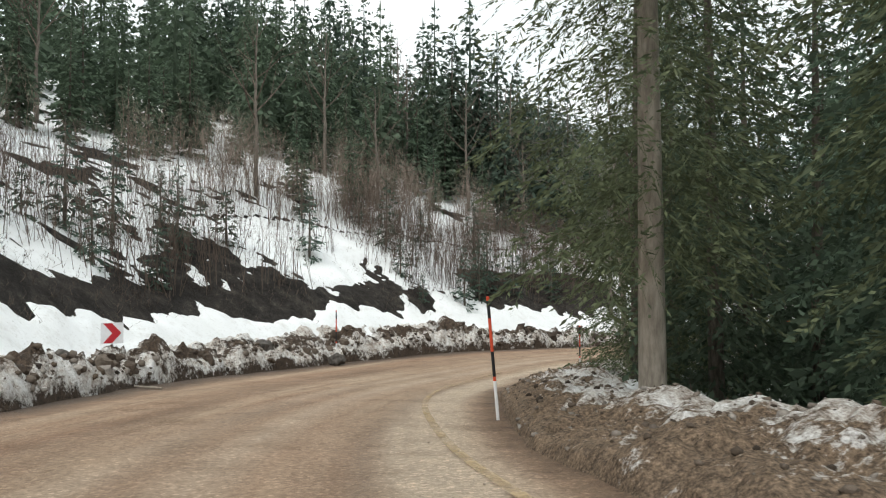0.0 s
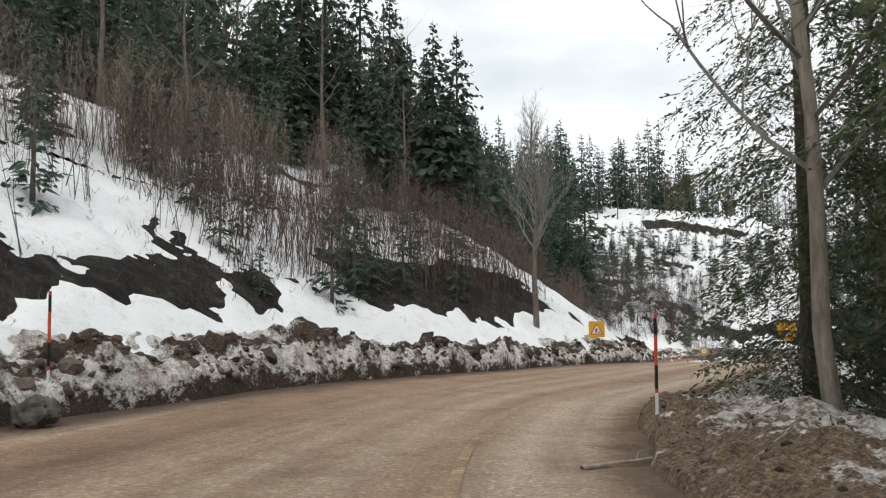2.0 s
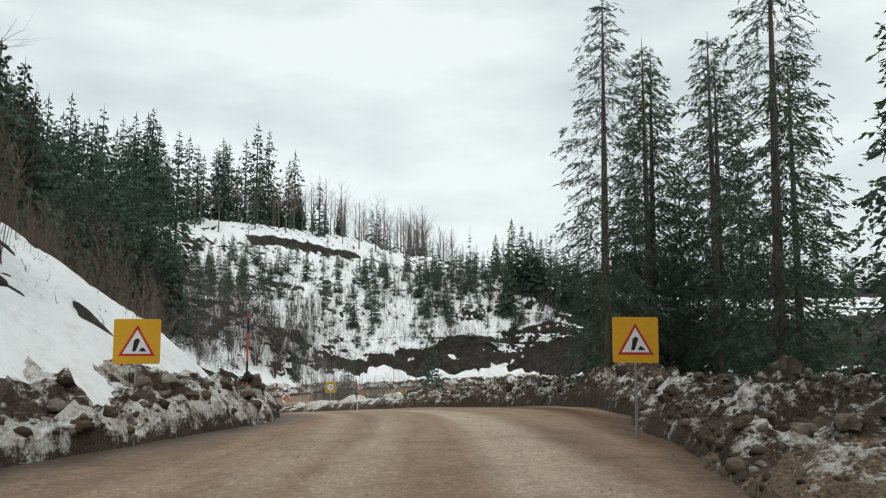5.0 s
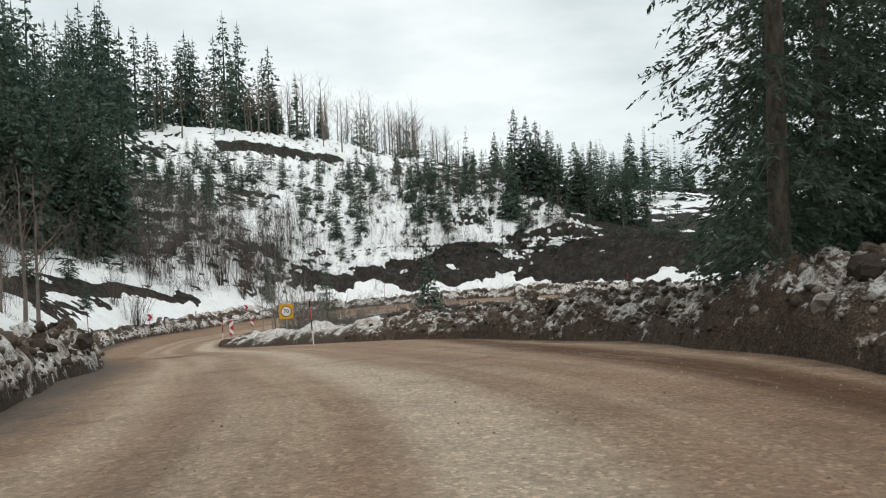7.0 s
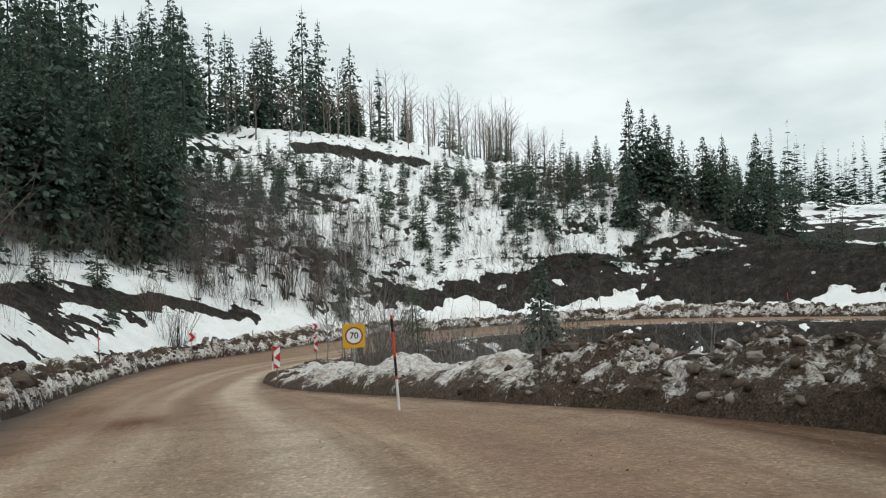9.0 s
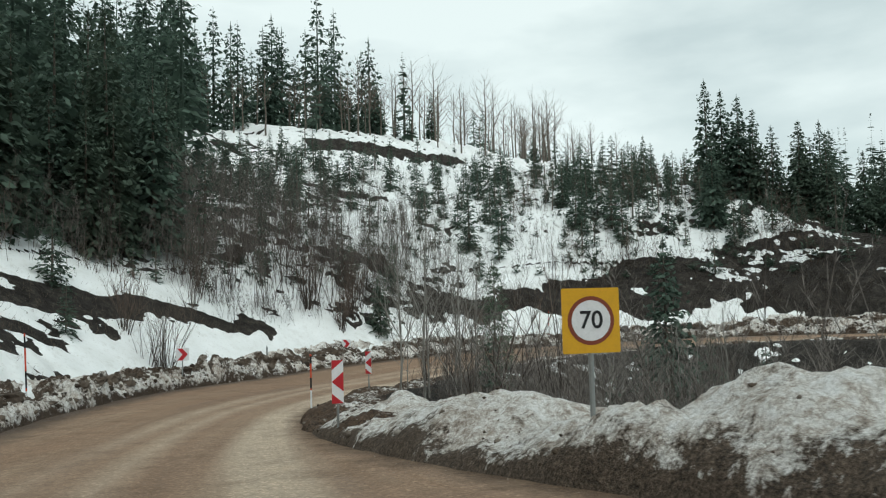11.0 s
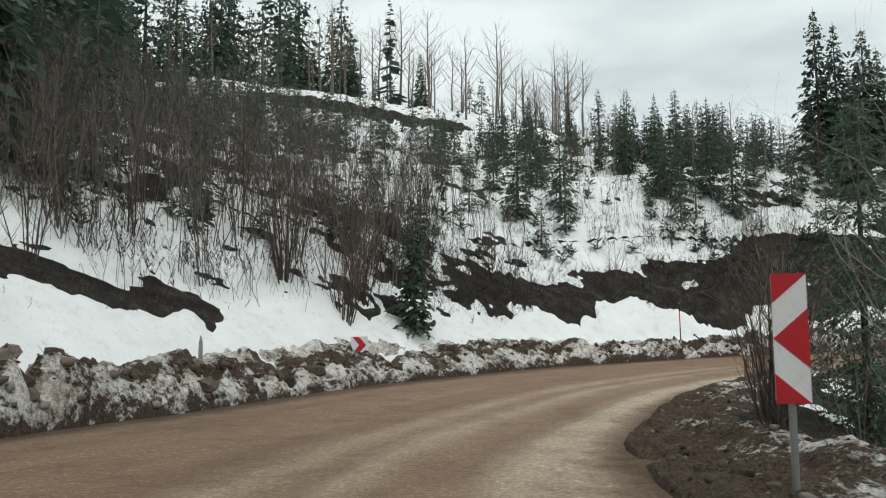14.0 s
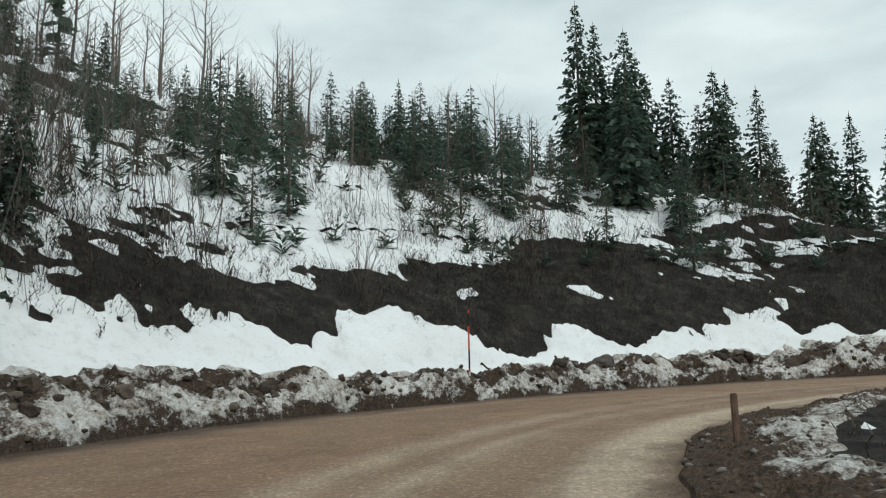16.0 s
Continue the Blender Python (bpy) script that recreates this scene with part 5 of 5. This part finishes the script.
def snow_pole(m, label, length=2.0):
    root = new("snow_pole")
    for k, (a, b, mat) in enumerate(((0.0, 0.31, WHITE), (0.31, 0.345, ORANGE), (0.345, 0.55, BLACK), (0.55, 0.82, ORANGE), (0.82, 0.965, BLACK), (0.965, 1.0, ORANGE))):
        bm = bmesh.new()
        rod(bm, 0, 0, a * length - (0.4 if k == 0 else 0), b * length, 0.03, 10)
        part("band", bm, mat, root)
    root.matrix_basis = m
    return tagged(root, label, "marker pole", "snow poles")


def pole_at(s, d, lean=0.0, roll=0.0, length=3.0, lift=0.0, label="banded red, black and white snow pole beside the road"):
    x, y, z = spot(s, d)
    return snow_pole(pose(float(x), float(y), float(z) + lift, lean, roll, 0), label, length)


warning_sign(facing(17.2, 62.2, -4.75, 6, 42), 1.93, "yellow roadworks warning sign standing in a snowbank")
warning_sign(facing(24.5, 55.4, -4.5, 6, 36), 1.75, "yellow roadworks warning sign beside dark earth")
speed_sign(facing(45.5, 98.5, -9.0, 38.5, 84), 1.82)
hazard_panel(facing(46.26, 107.05, -9.95, 42, 97), 0.75, "red and white striped marker on the verge")
hazard_panel(facing(55.0, 121.0, -11.3, 48, 113), 1.05, "red and white striped marker beside bare bushes")
chevron_sign(facing(-10.4, 24.4, -2.4, 0, 0), 1.75, "red and white chevron sign in dirty snow")
chevron_sign(facing(50.6, 133.0, -11.3, 44, 108), 1.55, "red and white chevron sign beside a bare bush")
chevron_sign(facing(66.1, 143.8, -11.85, 53, 122), 1.30, "small red and white chevron sign in front of a thicket")

for px, py, lean, size in ((0.97, 13.94, -4.5, 2.2), (5.86, 33.4, 0, 2.0), (41.0, 88.4, -4, 2.0), (49.4, 115.0, 0, 1.7)):
    _, _, pz = locate(px, py)
    snow_pole(pose(px, py, float(pz[0]) + (0.3 if px > 45 else 0.05), 0, lean, 0), "leaning banded snow pole on the verge" if lean else "banded red, black and white snow pole beside the road", size)
pole_at(131.5, -8.6, roll=-2)
pole_at(34.5, -9.2, lift=0.2, length=2.3)
pole_at(73.0, -5.3)
pole_at(171.2, -8.9, roll=-1)
pole_at(196, -8.2)

stake = new("wooden_stake")
bm = bmesh.new()
box(bm, 0, 0, 0.35, 0.09, 0.09, 1.1, 0.012)
part("shaft", bm, WOOD, stake)
sx_, sy_, sz_ = spot(161.5, 2.4)
stake.matrix_basis = pose(float(sx_), float(sy_), float(sz_), 0, 4, 20)
tagged(stake, "short weathered reddish wooden stake at the road edge", "stake")

marker = new("marker_post")
bm = bmesh.new()
box(bm, 0, 0, 0.6, 0.05, 0.05, 2.2, 0.008)
part("post", bm, STEEL, marker)
part("plate", slab([(-0.06, 1.05), (0.06, 1.05), (0.055, 1.55), (0.0, 1.75), (-0.055, 1.55)], -0.035, -0.027), STEEL, marker, "narrow pointed grey plate")
mx_, my_, mz_ = spot(150.0, -10.0)
marker.matrix_basis = facing(float(mx_), float(my_), float(mz_) + 0.2, 46, 112)
tagged(marker, "narrow pointed grey marker post in the snowbank", "marker post")


# ---- boulders, clods, pebbles ----
def boulder(size, seed, squash=0.75):
    bm = bmesh.new()
    bmesh.ops.create_icosphere(bm, subdivisions=3, radius=1.0)
    for v in bm.verts:
        p = v.co.copy()
        k = 0.78 + 0.35 * noise.noise(p * 1.3 + Vector((seed, 0, 0))) + 0.12 * noise.noise(p * 3.5 + Vector((0, seed, 0)))
        v.co = Vector((p.x * k * size, p.y * k * size * 0.85, p.z * k * size * squash))
    return bm


def put_boulder(s, d, size, lift, seed, label, mat=None):
    x, y, z = spot(s, d)
    me = bpy.data.meshes.new("boulder")
    bm = boulder(size, seed)
    bm.to_mesh(me)
    bm.free()
    me.materials.append(mat or STONE)
    ob = new("boulder", me)
    ob.matrix_basis = pose(float(x), float(y), float(z) + lift, 0, 0, seed * 40)
    return tagged(ob, label, "boulder", "boulders by the road")


put_boulder(33.2, -8.2, 0.5, 0.25, 1.0, "dark wet boulder at the foot of the snowbank")
slab_ob = put_boulder(42.5, -8.6, 0.95, 0.75, 2.0, "brown squared block of frozen earth in the snowbank")
slab_ob.scale = (1.1, 0.5, 0.5)
put_boulder(30.0, -9.6, 0.6, 0.9, 3.0, "dark boulder stuck in the snowbank")
put_boulder(20.0, -9.5, 0.45, 0.9, 4.0, "dark boulder stuck in the snowbank")
put_boulder(134.5, -9.4, 0.55, 0.9, 5.0, "dark boulder stuck in the snowbank")
put_boulder(148.5, -10.5, 0.6, 0.9, 6.0, "dark boulder stuck in the snowbank")
put_boulder(176.5, -9.7, 0.75, 0.8, 7.0, "dark boulder stuck in the snowbank")
put_boulder(180.5, -9.6, 0.7, 0.8, 8.0, "dark boulder stuck in the snowbank")



def fallen_branch(s, d, turn, length, label):
    g = np.random.RandomState(int(s * 10))
    x, y, z = spot(s, d)
    root = new("fallen_branch")
    u = np.linspace(-0.5, 0.5, 7)
    path = np.stack([u * length, 0.05 * np.cumsum(g.normal(0, 0.5, 7)), 0.05 + 0 * u], 1)
    v, f = tube(path, 0.03 * (1 - 0.6 * (u + 0.5)) + 0.004, 6)
    link_mesh("stem", v, f, PALE_BARK, root)
    v, f = tube([path[4], path[4] + [0.25, 0.22, 0.06], path[4] + [0.5, 0.3, 0.05]], [0.014, 0.01, 0.004], 5)
    link_mesh("twig", v, f, PALE_BARK, root)
    root.matrix_basis = pose(float(x), float(y), float(z), 0, 0, turn)
    tagged(root, label, "branch", "fallen branches")


fallen_branch(21.5, -8.3, 160, 1.6, "pale broken branch lying at the road edge")
fallen_branch(31.0, 1.9, 15, 1.3, "pale broken branch lying at the road edge")

ICO = bmesh.new()
bmesh.ops.create_icosphere(ICO, subdivisions=1, radius=1.0)
ICO_V = np.array([v.co[:] for v in ICO.verts])
ICO_F = np.array([[v.index for v in f.verts] for f in ICO.faces])
ICO.free()


def clods(name, count, s_range, e_range, left, sizes, lift, mat, label, seed, inside=False):
    """Small uneven lumps strewn along an edge of the road."""
    g = np.random.RandomState(seed)
    s = g.uniform(*s_range, count)
    e = e_range[0] + (e_range[1] - e_range[0]) * g.rand(count)
    d = left_edge(s) - e if left else right_edge(s) + e
    x, y, z = spot(s, d)
    size = sizes[0] * (sizes[1] / sizes[0]) ** (g.rand(count) ** 2)
    z = z + lift * np.sin(np.pi * np.clip(e / 2.6, 0, 1)) if not inside else z + 0.0
    v = ICO_V[None] * (0.65 + 0.6 * g.rand(count, len(ICO_V), 1)) * size[:, None, None] * np.array([1, 1, 0.7])
    v = v + np.stack([x, y, z + 0.25 * size], 1)[:, None, :]
    f = ICO_F[None] + (np.arange(count) * len(ICO_V))[:, None, None]
    return tagged(link_mesh(name, v.reshape(-1, 3), f.reshape(-1, 3), mat, smooth=True), label, "debris", kind="stuff")


BALL = bmesh.new()
bmesh.ops.create_icosphere(BALL, subdivisions=2, radius=1.0)
BALL_V = np.array([v.co[:] for v in BALL.verts])
BALL_F = np.array([[v.index for v in f.verts] for f in BALL.faces])
BALL.free()


def rubble(name, bank, count, band, sizes, mat, label, seed, rough=0.6, blocky=False):
    """Uneven lumps lying on a bank, over a band of its width."""
    g = np.random.RandomState(seed)
    v, u = BANKS[bank]
    pick = g.choice(np.where((u > band[0]) & (u < band[1]))[0], count)
    size = sizes[0] * (sizes[1] / sizes[0]) ** (g.rand(count) ** 1.6)
    bv, bf = (BALL_V, BALL_F) if blocky else (ICO_V, ICO_F)
    shape = np.sign(bv) * np.abs(bv) ** (0.7 if blocky else 1.0)
    w = shape[None] * (1 - rough / 2 + rough * g.rand(count, len(bv), 1)) * size[:, None, None]
    w = w * np.stack([g.uniform(0.7, 1.4, count), g.uniform(0.7, 1.3, count), g.uniform(0.55, 1.0, count)], 1)[:, None, :]
    a, b = g.uniform(0, 6.28, count), g.normal(0, 0.35, count)
    x, y, z = w[..., 0], w[..., 1], w[..., 2]
    x, z = x * np.cos(b)[:, None] - z * np.sin(b)[:, None], x * np.sin(b)[:, None] + z * np.cos(b)[:, None]
    x, y = x * np.cos(a)[:, None] - y * np.sin(a)[:, None], x * np.sin(a)[:, None] + y * np.cos(a)[:, None]
    w = np.stack([x, y, z], -1) + v[pick][:, None, :] + np.array([0, 0, -0.3 if blocky else 0.1])[None, None] * size[:, None, None]
    f = bf[None] + (np.arange(count) * len(bv))[:, None, None]
    return tagged(link_mesh(name, w.reshape(-1, 3), f.reshape(-1, 3), mat, smooth=not blocky), label, "debris", kind="stuff")


rubble("earth_blocks", "snowbank_left", 560, (0.12, 0.42), (0.10, 0.33), BLOCK_MAT, "dark blocks of frozen earth heaped on the snowbank", 611, 0.55, True)
rubble("snow_clods", "snowbank_left", 3600, (0.02, 0.35), (0.03, 0.16), CLOD_MAT, "clods of frozen soil and snow on the bank", 601)
rubble("earth_clods", "snowbank_right", 2000, (0.02, 0.8), (0.012, 0.07), CLOD_MAT, "clods of soil and snow on the verge", 602)
rubble("earth_blocks", "spoil_bank", 130, (0.1, 0.6), (0.1, 0.28), BLOCK_MAT, "heaped blocks of earth round the lay-by", 612, 0.6, True)
rubble("earth_clods", "spoil_bank", 2200, (0.02, 0.6), (0.02, 0.13), CLOD_MAT, "clods of earth and snow round the lay-by", 603)
rubble("earth_clods", "snow_mounds", 110, (0.02, 0.5), (0.02, 0.09), CLOD_MAT, "clods of soil on the melting snow", 613)
rubble("earth_clods", "verge_right", 2600, (0.02, 0.9), (0.012, 0.07), CLOD_MAT, "clods of soil on the verge", 604)
PEBBLE_MAT = mat_bark("road_pebbles", (0.22, 0.17, 0.13), (0.42, 0.35, 0.29), 20.0)
clods("pebbles", 4000, (56, 112), (-9, -0.2), False, (0.005, 0.020), 0.0, PEBBLE_MAT, "loose pebbles on the dirt road", 605, inside=True)
clods("pebbles", 500, (5, 58), (-3, -0.1), False, (0.005, 0.02), 0.0, PEBBLE_MAT, "loose pebbles at the road edge", 606, inside=True)
clods("pebbles", 500, (112, 175), (-3, -0.1), False, (0.005, 0.02), 0.0, PEBBLE_MAT, "loose pebbles at the road edge", 607, inside=True)
